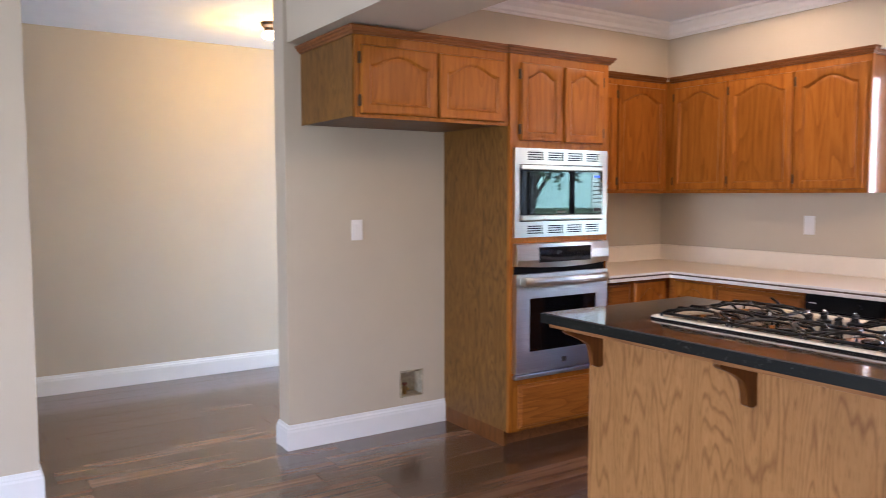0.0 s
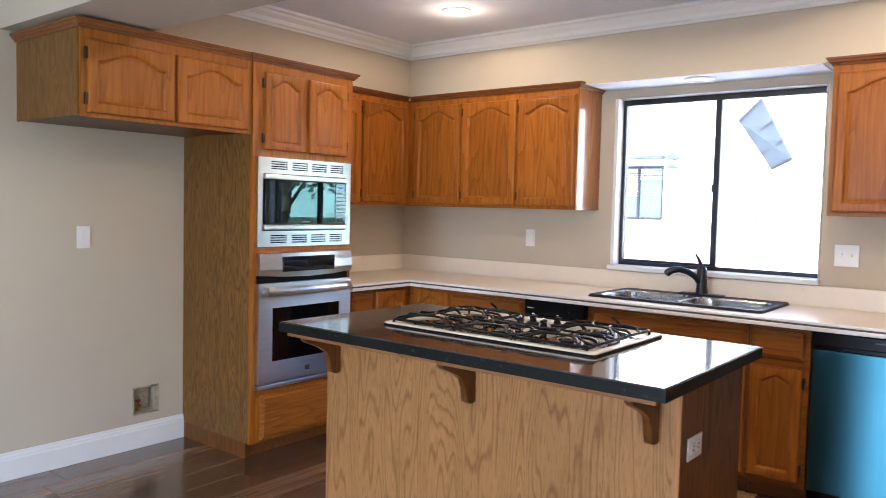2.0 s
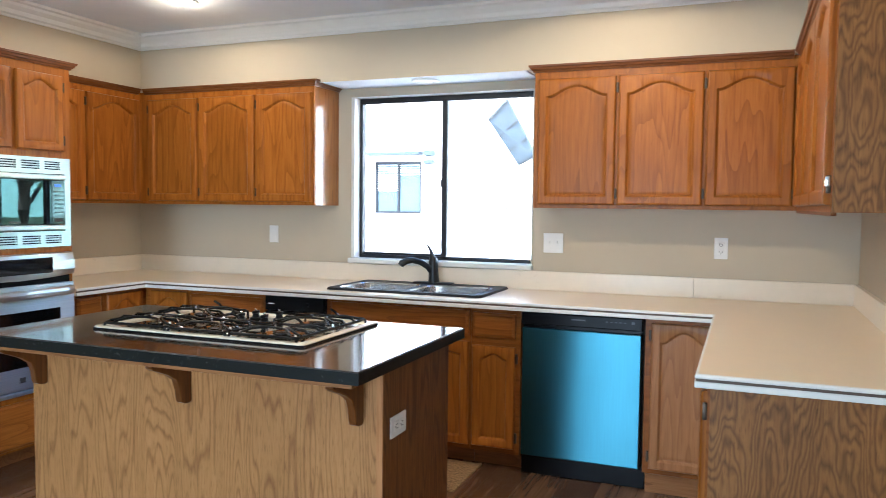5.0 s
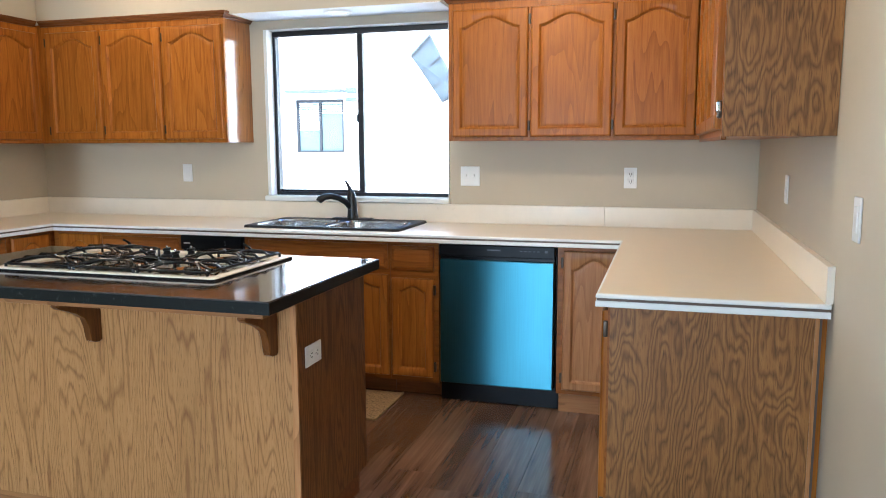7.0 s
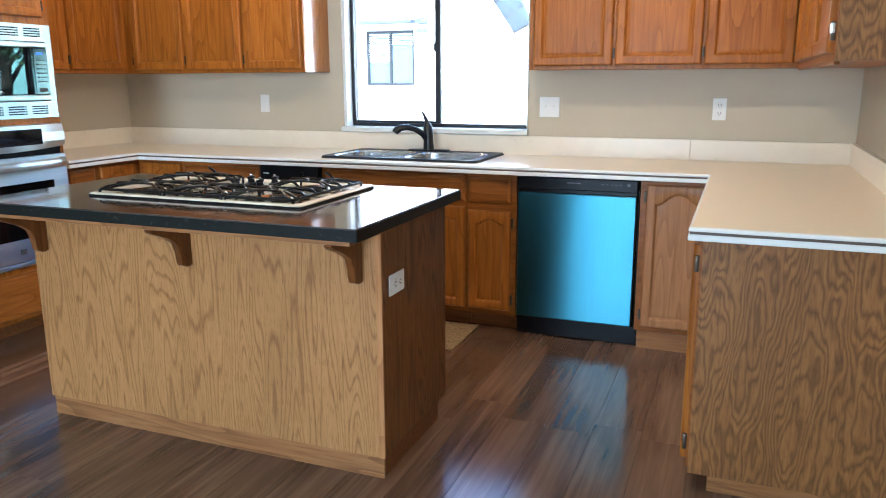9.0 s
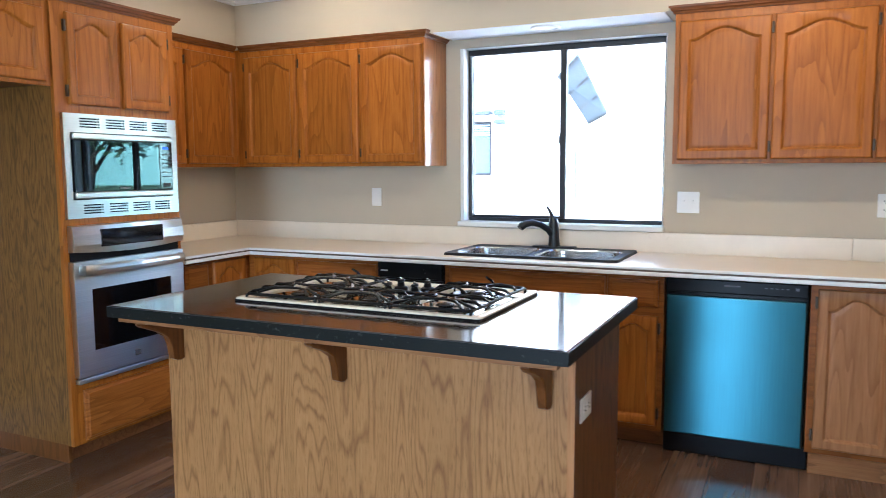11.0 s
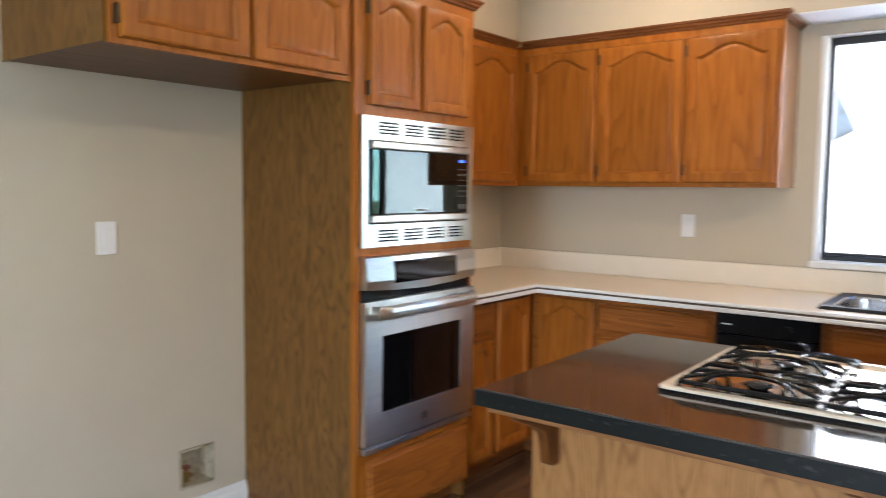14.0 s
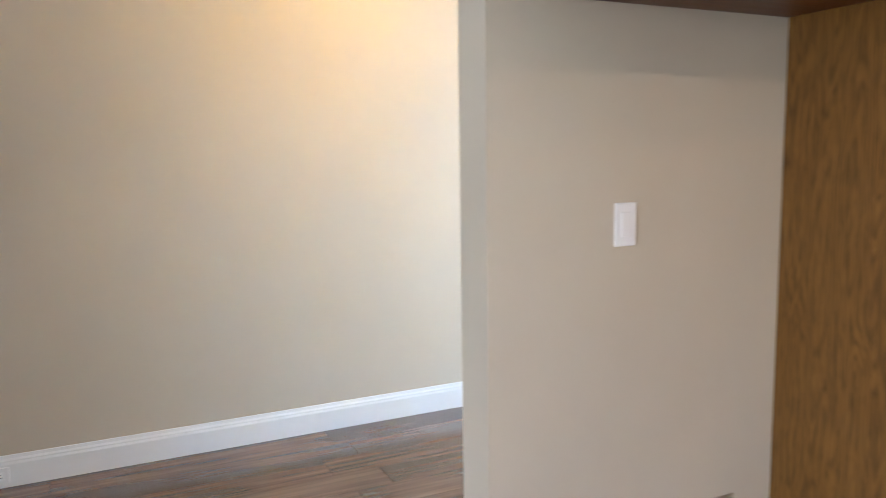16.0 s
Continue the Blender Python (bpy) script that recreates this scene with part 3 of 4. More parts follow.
# oven tower
tower = thing("oven_tower_cabinet", (0.3, -1.55, 0.0), "tall honey oak cabinet housing the microwave and oven", "cabinet")
part("plinth", boxes((0.002, 0.585, -1.902, -1.886, 0.0, 0.088)), CORBEL_OAK, tower)
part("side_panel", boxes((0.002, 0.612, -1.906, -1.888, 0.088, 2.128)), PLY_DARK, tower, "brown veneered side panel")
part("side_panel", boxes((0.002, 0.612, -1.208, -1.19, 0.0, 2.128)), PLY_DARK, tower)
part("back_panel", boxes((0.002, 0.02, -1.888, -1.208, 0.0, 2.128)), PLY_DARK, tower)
for za, zb in ((0.08, 0.10), (0.345, 0.36), (1.118, 1.135), (1.62, 1.636), (2.10, 2.128)):
    part("shelf", boxes((0.02, 0.60, -1.888, -1.208, za, zb)), OAK, tower)
part("face_frame", boxes((0.612, 0.632, -1.906, -1.872, 0.085, 2.111), (0.612, 0.632, -1.222, -1.19, 0.085, 2.111), (0.612, 0.632, -1.872, -1.222, 2.05, 2.111),
                         (0.612, 0.632, -1.872, -1.222, 1.59, 1.66), (0.612, 0.632, -1.872, -1.222, 1.10, 1.16), (0.612, 0.632, -1.872, -1.222, 0.33, 0.38),
                         (0.612, 0.632, -1.872, -1.222, 0.085, 0.11)), OAK, tower)
part("toe_kick", boxes((0.545, 0.56, -1.888, -1.208, 0.0, 0.08)), TRIM_OAK, tower)
part("crown_trim", sweep(bmesh.new(), LITTLE_CROWN, [(0.63, -1.906), (0.632, -1.906), (0.632, -1.19), (0.34, -1.19)]), TRIM_OAK_Y, tower)
part("face_frame", boxes((0.612, 0.632, -1.872, -1.825, 1.66, 2.05)), OAK, tower)
part("face_frame", boxes((0.612, 0.632, -1.256, -1.222, 1.66, 2.05)), OAK, tower)
part("face_frame", boxes((0.612, 0.632, -1.575, -1.515, 1.66, 2.05)), OAK, tower)
part("face_frame", boxes((0.612, 0.632, -1.872, -1.832, 0.11, 0.33)), OAK, tower)
panel_door(tower, "east", 0.632, -1.838, -1.562, 1.657, 2.064, 0.04, 0.046, hinges="low")
panel_door(tower, "east", 0.632, -1.530, -1.245, 1.657, 2.064, 0.04, 0.046, hinges="high")
drawer_front(tower, "east", 0.632, -1.846, -1.214, 0.10, 0.34, OAK_Y)

# microwave in its vented trim
mw = thing("microwave", (0.45, -1.55, 1.142), "built-in stainless microwave with a black glass door", "microwave")
part("body", boxes((0.15, 0.61, -1.85, -1.245, 1.18, 1.575)), BLACK, mw)
Y0, Y1, MZ0, MZ1 = -1.886, -1.212, 1.142, 1.618
SLOTS = [(-1.80, -1.69), (-1.655, -1.545), (-1.515, -1.405), (-1.375, -1.275)]
holes = [(a, b, z, z + 0.0068) for a, b in SLOTS for z0 in (1.160, 1.556) for z in (z0, z0 + 0.0125, z0 + 0.025, z0 + 0.0375)]
trim_bm = wall_mesh("y", Y0, Y1, MZ0, MZ1, 0.634, 0.652, holes + [(-1.852, -1.252, 1.226, 1.533)])
part("trim_frame", trim_bm, STEEL, mw, "brushed steel surround with vent slots")
part("vent_backing", boxes((0.6325, 0.6335, Y0 + 0.01, Y1 - 0.01, MZ0 + 0.01, 1.222), (0.6325, 0.6335, Y0 + 0.01, Y1 - 0.01, 1.537, MZ1 - 0.01)), BLACK, mw)
mdoor = part("door", boxes((0.625, 0.664, -1.845, -1.345, 1.262, 1.50), bevel=0.003), MIRROR_BLACK, mw, "black reflecting glass door")
part("door_rail", boxes((0.625, 0.668, -1.847, -1.257, 1.501, 1.529), bevel=0.006), STEEL, mw)
part("door_rail", boxes((0.625, 0.668, -1.847, -1.257, 1.231, 1.261), bevel=0.006), STEEL, mw)
ctl = part("control_panel", boxes((0.625, 0.663, -1.343, -1.257, 1.262, 1.50), bevel=0.003), BLACK_GLASS, mw)
part("display", boxes((0.663, 0.6636, -1.322, -1.284, 1.466, 1.477)), BLUE_LED, ctl, "small lit blue clock display")
for r in range(6):
    for c in range(3):
        y, z = -1.328 + c * 0.022, 1.435 - r * 0.022
        part("button", boxes((0.663, 0.6636, y, y + 0.014, z, z + 0.006)), SLOT, ctl)
part("badge", boxes((0.664, 0.6646, -1.60, -1.535, 1.272, 1.280)), DULL_MARK, mdoor)
part("button", boxes((0.663, 0.665, -1.325, -1.275, 1.275, 1.295), bevel=0.001), SLOT, ctl)

# wall oven
oven = thing("wall_oven", (0.45, -1.55, 0.376), "built-in stainless single wall oven with a bar handle", "oven")
part("body", boxes((0.08, 0.612, -1.868, -1.226, 0.385, 1.095)), BLACK, oven)
bm = bmesh.new()
prof = [(0.634, 0.988), (0.668, 0.990), (0.676, 1.02), (0.674, 1.065), (0.664, 1.106), (0.634, 1.110)]
for yy, bow in ((-1.882, 0.0), (-1.72, 0.007), (-1.55, 0.01), (-1.38, 0.007), (-1.212, 0.0)):
    [bm.verts.new((x + (bow if x > 0.64 else 0), yy, z - (1.6 * bow if z < 1.0 else 0))) for x, z in prof]
bm.verts.ensure_lookup_table()
for i in range(4):
    for k in range(6):
        bm.faces.new([bm.verts[j] for j in (i * 6 + k, i * 6 + (k + 1) % 6, (i + 1) * 6 + (k + 1) % 6, (i + 1) * 6 + k)])
bm.faces.new([bm.verts[k] for k in range(6)])
bm.faces.new([bm.verts[24 + k] for k in range(6)][::-1])
bmesh.ops.recalc_face_normals(bm, faces=bm.faces)
panel = part("control_panel", bm, STEEL, oven, "bowed brushed steel control panel")
part("display", boxes((0.66, 0.6865, -1.74, -1.362, 1.006, 1.088), bevel=0.004), BLACK_GLASS, panel)
part("vent_gap", boxes((0.622, 0.640, -1.876, -1.218, 0.944, 0.99)), BLACK, oven)
bm = wall_mesh("y", -1.884, -1.214, 0.408, 0.945, 0.634, 0.668, [(-1.793, -1.303, 0.522, 0.812)])
odoor = part("door", bm, STEEL, oven, "brushed steel oven door")
part("window", boxes((0.636, 0.664, -1.793, -1.303, 0.522, 0.812)), BLACK_GLASS, odoor, "dark tinted window")
part("badge", boxes((0.668, 0.6705, -1.562, -1.528, 0.445, 0.472), bevel=0.001), SLOT, odoor)
bm = bmesh.new()
pts = [(0.668, -1.85, 0.872), (0.70, -1.845, 0.872), (0.712, -1.80, 0.872), (0.722, -1.55, 0.872), (0.712, -1.295, 0.872), (0.70, -1.25, 0.872), (0.668, -1.245, 0.872)]
tube(bm, pts, 0.012, 10)
for v in bm.verts:
    v.co.z = 0.906 + (v.co.z - 0.872) * 2.1
part("handle", bm, STEEL, odoor, "bowed steel bar handle")
part("bottom_trim", boxes((0.634, 0.664, -1.884, -1.214, 0.376, 0.400), bevel=0.004), STEEL, oven)


def wall_cabinet(label, body, frame_box, doors, side, plane, crown, extra=()):
    ob = thing("wall_cabinet", ((body[0] + body[1]) / 2, (body[2] + body[3]) / 2, body[4]), label, "cabinet", "wall cabinets")
    part("body", boxes(body), OAK, ob)
    part("face_frame", boxes(frame_box), OAK, ob)
    if crown:
        part("crown_trim", sweep(bmesh.new(), LITTLE_CROWN, crown), TRIM_OAK if side == "south" else TRIM_OAK_Y, ob)
    for u0, u1, h in doors:
        panel_door(ob, side, plane, u0, u1, 1.398, 2.07, 0.055, hinges=h)
    for name, row, mat in extra:
        part(name, boxes(row), mat, ob)
    return ob


UB = 1.378
wall_cabinet("honey oak wall cabinet beside the oven tower", (0.002, 0.282, -1.188, -0.302, UB, 2.128), (0.282, 0.302, -1.188, -0.302, UB, 2.111),
             [(-1.17, -0.795, ""), (-0.775, -0.338, "low")], "east", 0.302, [(0.302, -1.185), (0.302, -0.334)])
wall_cabinet("run of three honey oak wall cabinet doors beside the window", (0.002, 1.640, -0.282, -0.002, UB, 2.128), (0.304, 1.653, -0.302, -0.282, UB, 2.111),
             [(0.37, 0.772, "low"), (0.792, 1.218, "low"), (1.236, 1.640, "low")], "south", -0.302,
             [(0.334, -0.302), (1.653, -0.302), (1.653, -0.002)], [("side_panel", (1.640, 1.653, -0.282, -0.002, UB, 2.111), OAK_GLOSS)])
wall_cabinet("run of three honey oak wall cabinet doors above the dishwasher", (3.050, RIGHT - 0.002, -0.282, -0.002, UB, 2.128), (3.038, 4.345, -0.302, -0.282, UB, 2.111),
             [(3.062, 3.475, "high"), (3.49, 3.91, "high"), (3.926, 4.324, "high")], "south", -0.302,
             [(3.038, -0.002), (3.038, -0.302), (4.315, -0.302)], [("side_panel", (3.038, 3.050, -0.282, -0.002, UB, 2.111), OAK_GLOSS)])
wall_cabinet("honey oak wall cabinet with a brown veneered end panel", (4.367, RIGHT - 0.002, -1.898, -0.304, UB, 2.128), (4.347, 4.367, -1.898, -0.304, UB, 2.111),
             [(-1.880, -1.375, "low"), (-1.36, -0.86, "high"), (-0.845, -0.335, "")], "west", 4.347, [(4.347, -0.334), (4.347, -1.91), (RIGHT, -1.91)],
             [("side_panel", (4.349, RIGHT - 0.002, -1.91, -1.898, UB - 0.002, 2.111), PLY_WAVE), ("light_rail", (4.347, 4.362, -1.905, -0.31, UB - 0.012, UB - 0.0005), TRIM_OAK_Y)])


east_cab = bpy.data.objects["wall_cabinet.003"]
for z in (1.45, 1.99):
    part("hinge_cup", boxes((4.330, 4.346, -1.893, -1.883, z, z + 0.032), bevel=0.004), CHROME, east_cab, "bare steel hinge")


# ---- base cabinets and worktop ----
def base_cabinet(label, body, frame_box, side, plane, doors=(), drawers=(), toe=None, material=None):
    ob = thing("base_cabinet", ((body[0] + body[1]) / 2, (body[2] + body[3]) / 2, 0.0), label, "cabinet", "base cabinets")
    part("body", boxes(body), OAK, ob)
    part("face_frame", boxes(frame_box), OAK_X if side == "south" else OAK_Y, ob)
    for u0, u1, v0, v1, rise, h in doors:
        panel_door(ob, side, plane, u0, u1, v0, v1, rise, 0.05, hinges=h, material=material)
    for u0, u1, v0, v1 in drawers:
        drawer_front(ob, side, plane, u0, u1, v0, v1, OAK_X if side == "south" else OAK_Y)
    if toe:
        part("toe_kick", boxes(toe), OAK_PALE_X if material else TRIM_OAK, ob)
    return ob


T0, T1, F0, F1 = 0.09, 0.855, -0.59, -0.57
base_cabinet("honey oak base cabinet with a drawer beside the oven", (0.002, 0.57, -1.186, -0.945, T0, T1), (0.57, 0.59, -1.186, -0.945, T0, T1), "east", 0.59,
             [(-1.135, -0.955, 0.115, 0.665, 0.03, "")], [(-1.135, -0.955, 0.695, 0.835)], (0.5, 0.515, -1.186, -0.945, 0.0, T0))
ob = base_cabinet("honey oak corner base cabinet with arched folding doors", (0.002, 0.57, -0.943, -0.002, T0, T1), (0.57, 0.59, -0.943, -0.592, T0, T1), "east", 0.59,
                  [(-0.915, -0.635, 0.115, 0.835, 0.05, "")], (), (0.5, 0.515, -0.943, -0.5, 0.0, T0))
part("body", boxes((0.572, 0.943, -0.57, -0.002, T0, T1)), OAK, ob)
part("face_frame", boxes((0.592, 0.943, F0, F1, T0, T1)), OAK_X, ob)
part("toe_kick", boxes((0.515, 0.943, -0.515, -0.5, 0.0, T0)), TRIM_OAK, ob)
panel_door(ob, "south", F0, 0.64, 0.932, 0.115, 0.835, 0.05, 0.05)
base_cabinet("honey oak base cabinet with a wide drawer", (0.945, 1.503, -0.57, -0.002, T0, T1), (0.945, 1.503, F0, F1, T0, T1), "south", F0,
             [(0.955, 1.215, 0.115, 0.665, 0.03, ""), (1.23, 1.49, 0.115, 0.665, 0.03, "")], [(0.952, 1.49, 0.69, 0.828)], (0.945, 1.503, -0.515, -0.5, 0.0, T0))
base_cabinet("honey oak sink base cabinet with a long false front", (1.915, 2.79, -0.57, -0.002, T0, 0.70), (1.915, 2.79, F0, F1, T0, T1), "south", F0,
             [(1.945, 2.36, 0.115, 0.67, 0.03, ""), (2.372, 2.780, 0.115, 0.67, 0.03, "")], [(1.945, 2.780, 0.70, 0.835)], (1.915, 2.79, -0.515, -0.5, 0.0, T0))
base_cabinet("narrow honey oak base cabinet with one drawer", (2.792, 3.062, -0.57, -0.002, T0, T1), (2.792, 3.062, F0, F1, T0, T1), "south", F0,
             [(2.802, 3.035, 0.118, 0.655, 0.03, "high")], [(2.802, 3.035, 0.698, 0.828)], (2.792, 3.062, -0.515, -0.5, 0.0, T0))
base_cabinet("pale worn oak base cabinet beside the dishwasher", (3.686, 4.03, -0.57, -0.002, T0, T1), (3.686, 4.03, F0, F1, T0, T1), "south", F0,
             [(3.716, 4.02, 0.115, 0.83, 0.055, "low")], (), (3.702, 4.06, -0.6, -0.585, 0.0, T0), OAK_PALE)
ob = base_cabinet("oak end cabinet with a wavy brown veneered end panel", (4.05, RIGHT - 0.002, -1.945, -0.002, T0, T1), (4.03, 4.05, -1.945, -0.592, T0, T1), "west", 4.03,
                  [(-1.935, -1.30, 0.115, 0.83, 0.055, "low"), (-1.285, -0.65, 0.115, 0.83, 0.055, "")], (), (4.10, 4.115, -1.90, -0.6, 0.0, T0))
part("end_panel", boxes((4.038, 4.628, -1.962, -1.945, 0.075, T1)), PLY_WAVE, ob, "wavy figured brown veneer end panel")
part("toe_kick", boxes((4.10, 4.655, -1.92, -1.905, 0.0, 0.088)), OAK_PALE_X, ob)
part("scribe_strip", boxes((4.629, 4.640, -1.960, -1.945, 0.075, T1)), OAK_PALE, ob)
# Dark strip stands for the shade in the gap at the wall.
part("shadow_gap_strip", boxes((4.641, 4.648, -1.955, -1.945, 0.075, T1)), DARK_LINE, ob)

# black compactor between the base cabinets
comp = thing("trash_compactor", (1.71, -0.3, 0.0), "black built-in trash compactor with a control strip", "compactor")
part("body", boxes((1.507, 1.911, -0.585, -0.01, 0.0, T1)), BLACK, comp)
part("front_panel", boxes((1.512, 1.906, -0.612, -0.586, 0.10, 0.755), bevel=0.004), BLACK, comp)
part("control_strip", boxes((1.512, 1.906, -0.616, -0.586, 0.765, T1 - 0.002), bevel=0.005), BLACK, comp)
part("button", boxes((1.535, 1.575, -0.6185, -0.616, 0.80, 0.806)), PLASTIC, comp)
bm = bmesh.new()
tube(bm, [(1.80, -0.616, 0.806), (1.80, -0.628, 0.806)], 0.012, 12)
part("knob", bm, BLACK, comp)

# dishwasher
dw = thing("dishwasher", (3.374, -0.3, 0.0), "stainless dishwasher covered in blue protective film", "dishwasher")
part("body", boxes((3.07, 3.68, -0.575, -0.01, 0.1, T1 - 0.004)), BLACK, dw)
part("door", boxes((3.078, 3.674, -0.622, -0.58, 0.108, 0.770), bevel=0.006), FILM, dw, "brushed door under blue film")
ctrl = part("control_strip", boxes((3.074, 3.676, -0.626, -0.58, 0.788, T1 - 0.006), bevel=0.005), BLACK, dw)
part("pocket_handle", boxes((3.078, 3.672, -0.606, -0.58, 0.771, 0.787)), BLACK, dw)
part("badge", boxes((3.33, 3.40, -0.6275, -0.626, 0.822, 0.828)), DULL_MARK, ctrl)
for k in range(5):
    part("button", boxes((3.50 + k * 0.022, 3.512 + k * 0.022, -0.6272, -0.626, 0.822, 0.826)), DULL_MARK, ctrl)
part("button", boxes((3.625, 3.64, -0.6275, -0.626, 0.819, 0.831)), DULL_MARK, ctrl)
part("toe_kick", boxes((3.070, 3.698, -0.578, -0.556, 0.002, 0.099), bevel=0.003), BLACK, dw)

# worktop with an opening for the sink
C0, C1 = 0.857, 0.897
SX0, SX1, SY0, SY1 = 1.91, 2.805, -0.545, -0.115
top = thing("worktop", (2.3, -0.3, C0), "cream laminate U-shaped worktop with a striped edge", "worktop")
bm = bmesh.new()
OUTLINE = [(0.002, -1.186), (0.65, -1.186), (0.65, -0.655), (4.005, -0.655), (4.005, -2.005), (4.658, -2.005), (4.658, -0.002), (0.002, -0.002)]
CUT = [(SX0, SY0), (SX1, SY0), (SX1, SY1), (SX0, SY1)]
for z in (C0, C1):
    sides = []
    for loop in (OUTLINE, CUT):
        vs = [bm.verts.new((*p, z)) for p in loop]
        sides += [bm.edges.new((vs[k], vs[(k + 1) % len(vs)])) for k in range(len(vs))]
    bmesh.ops.triangle_fill(bm, use_beauty=True, edges=sides)
for loop in (OUTLINE, CUT):
    for k, p in enumerate(loop):
        q = loop[(k + 1) % len(loop)]
        bm.faces.new([bm.verts.new(c) for c in ((*p, C0), (*q, C0), (*q, C1), (*p, C1))])
bmesh.ops.remove_doubles(bm, verts=bm.verts, dist=1e-5)
bmesh.ops.recalc_face_normals(bm, faces=bm.faces)
part("slab", bm, LAMINATE, top)
part("backsplash", boxes((0.002, 0.022, -1.186, -0.022, C1, 1.007), (0.002, 3.868, -0.022, -0.002, C1, 1.007), (3.870, 4.663, -0.022, -0.002, C1, 1.007), bevel=0.002), SPLASH, top)
part("backsplash", boxes((4.643, 4.664, -2.005, -0.022, C1, 1.007), bevel=0.002), SPLASH, top)
EDGE = [(0.65, -1.186), (0.65, -0.655), (4.005, -0.655), (4.005, -2.005), (4.658, -2.005)]
part("edge_band", sweep(bmesh.new(), [(0.0, 0.884), (0.008, 0.884), (0.010, 0.888), (0.008, 0.895), (0.002, 0.8975), (0.0, 0.8975)], EDGE), STRIP, top, "white upper edge band")
part("core_line", sweep(bmesh.new(), [(0.0, 0.875), (0.006, 0.875), (0.006, 0.884), (0.0, 0.884)], EDGE), DARK_LINE, top, "dark line between the edge bands")
part("edge_band", sweep(bmesh.new(), [(0.0, 0.856), (0.008, 0.856), (0.010, 0.859), (0.010, 0.872), (0.008, 0.875), (0.0, 0.875)], EDGE), STRIP, top)


# ---- sink and tap ----
def rounded(x0, x1, y0, y1, r, z, n=6):
    pts = []
    for cx, cy, a0 in ((x1 - r, y1 - r, 0), (x0 + r, y1 - r, 90), (x0 + r, y0 + r, 180), (x1 - r, y0 + r, 270)):
        pts += [(cx + r * math.cos(radians(a0 + 90 * k / n)), cy + r * math.sin(radians(a0 + 90 * k / n)), z) for k in range(n + 1)]
    return pts


sink = thing("kitchen_sink", (2.335, -0.32, C1), "double-bowl stainless drop-in sink in the worktop", "sink")
RIM = C1 + 0.013
bm = bmesh.new()
loops = []
for pts in (rounded(1.892, 2.828, -0.565, -0.048, 0.03, RIM), rounded(1.935, 2.338, -0.535, -0.160, 0.07, RIM), rounded(2.375, 2.785, -0.535, -0.160, 0.07, RIM)):
    vs = [bm.verts.new(p) for p in pts]
    loops.append([bm.edges.new((vs[k], vs[(k + 1) % len(vs)])) for k in range(len(vs))])
bmesh.ops.triangle_fill(bm, use_beauty=True, edges=[e for l in loops for e in l])
outer = [e.verts[0] for e in loops[0]]
low = [bm.verts.new((v.co.x + (0.006 if v.co.x > 2.3 else -0.006), v.co.y + (0.006 if v.co.y > -0.3 else -0.006), C1 - 0.001)) for v in outer]
for k in range(len(outer)):
    bm.faces.new((outer[k], outer[(k + 1) % len(outer)], low[(k + 1) % len(outer)], low[k]))
bmesh.ops.recalc_face_normals(bm, faces=bm.faces)
RIM_MAT = plain("dark_sink_rim", (0.02, 0.021, 0.024), 0.5)
RIM_MAT.node_tree.nodes["Principled BSDF"].inputs["Specular IOR Level"].default_value = 0.2
part("rim", bm, RIM_MAT, sink, "flat brushed rim")
for x0, x1 in ((1.935, 2.338), (2.375, 2.785)):
    bm = bmesh.new()
    rings = [rounded(x0 + i, x1 - i, -0.535 + i, -0.160 - i, r, z) for i, r, z in ((0.0, 0.07, RIM), (0.004, 0.07, RIM - 0.008), (0.012, 0.07, 0.76), (0.03, 0.06, 0.725), (0.07, 0.05, 0.715))]
    ring_faces(bm, rings, True)
    bowl = part("bowl", bm, STEEL_X, sink, "deep stainless bowl")
    part("drain", lathe(bmesh.new(), ((x0 + x1) / 2, -0.35, 0.716), [(0.045, 0.0), (0.045, 0.003), (0.03, 0.004), (0.028, 0.001)]), CHROME, bowl)

tap = thing("kitchen_tap", (2.375, -0.11, RIM), "matte black pull-out kitchen tap with a lever", "tap")
part("deck_plate", boxes((2.25, 2.50, -0.142, -0.082, RIM, RIM + 0.012), bevel=0.005), MATTE_BLACK, tap)
bm = bmesh.new()
tube(bm, [(2.375, -0.112, RIM + 0.01), (2.374, -0.112, 0.95), (2.372, -0.112, 1.02), (2.37, -0.112, 1.055), (2.366, -0.112, 1.075)], [0.035, 0.031, 0.028, 0.028, 0.020], 14)
part("column", bm, MATTE_BLACK, tap)
bm = bmesh.new()
tube(bm, [(2.366, -0.122, 0.985), (2.346, -0.146, 1.018), (2.315, -0.181, 1.045), (2.28, -0.216, 1.058), (2.252, -0.244, 1.054), (2.232, -0.261, 1.040), (2.225, -0.268, 1.028)],
     [0.020, 0.018, 0.017, 0.018, 0.020, 0.022, 0.019], 12)
part("spout", bm, MATTE_BLACK, tap, "curved pull-out spout")
bm = bmesh.new()
tube(bm, [(2.366, -0.112, 1.07), (2.355, -0.105, 1.10), (2.335, -0.097, 1.13), (2.322, -0.09, 1.142)], [0.017, 0.012, 0.008, 0.006], 10)
part("lever", bm, MATTE_BLACK, tap)

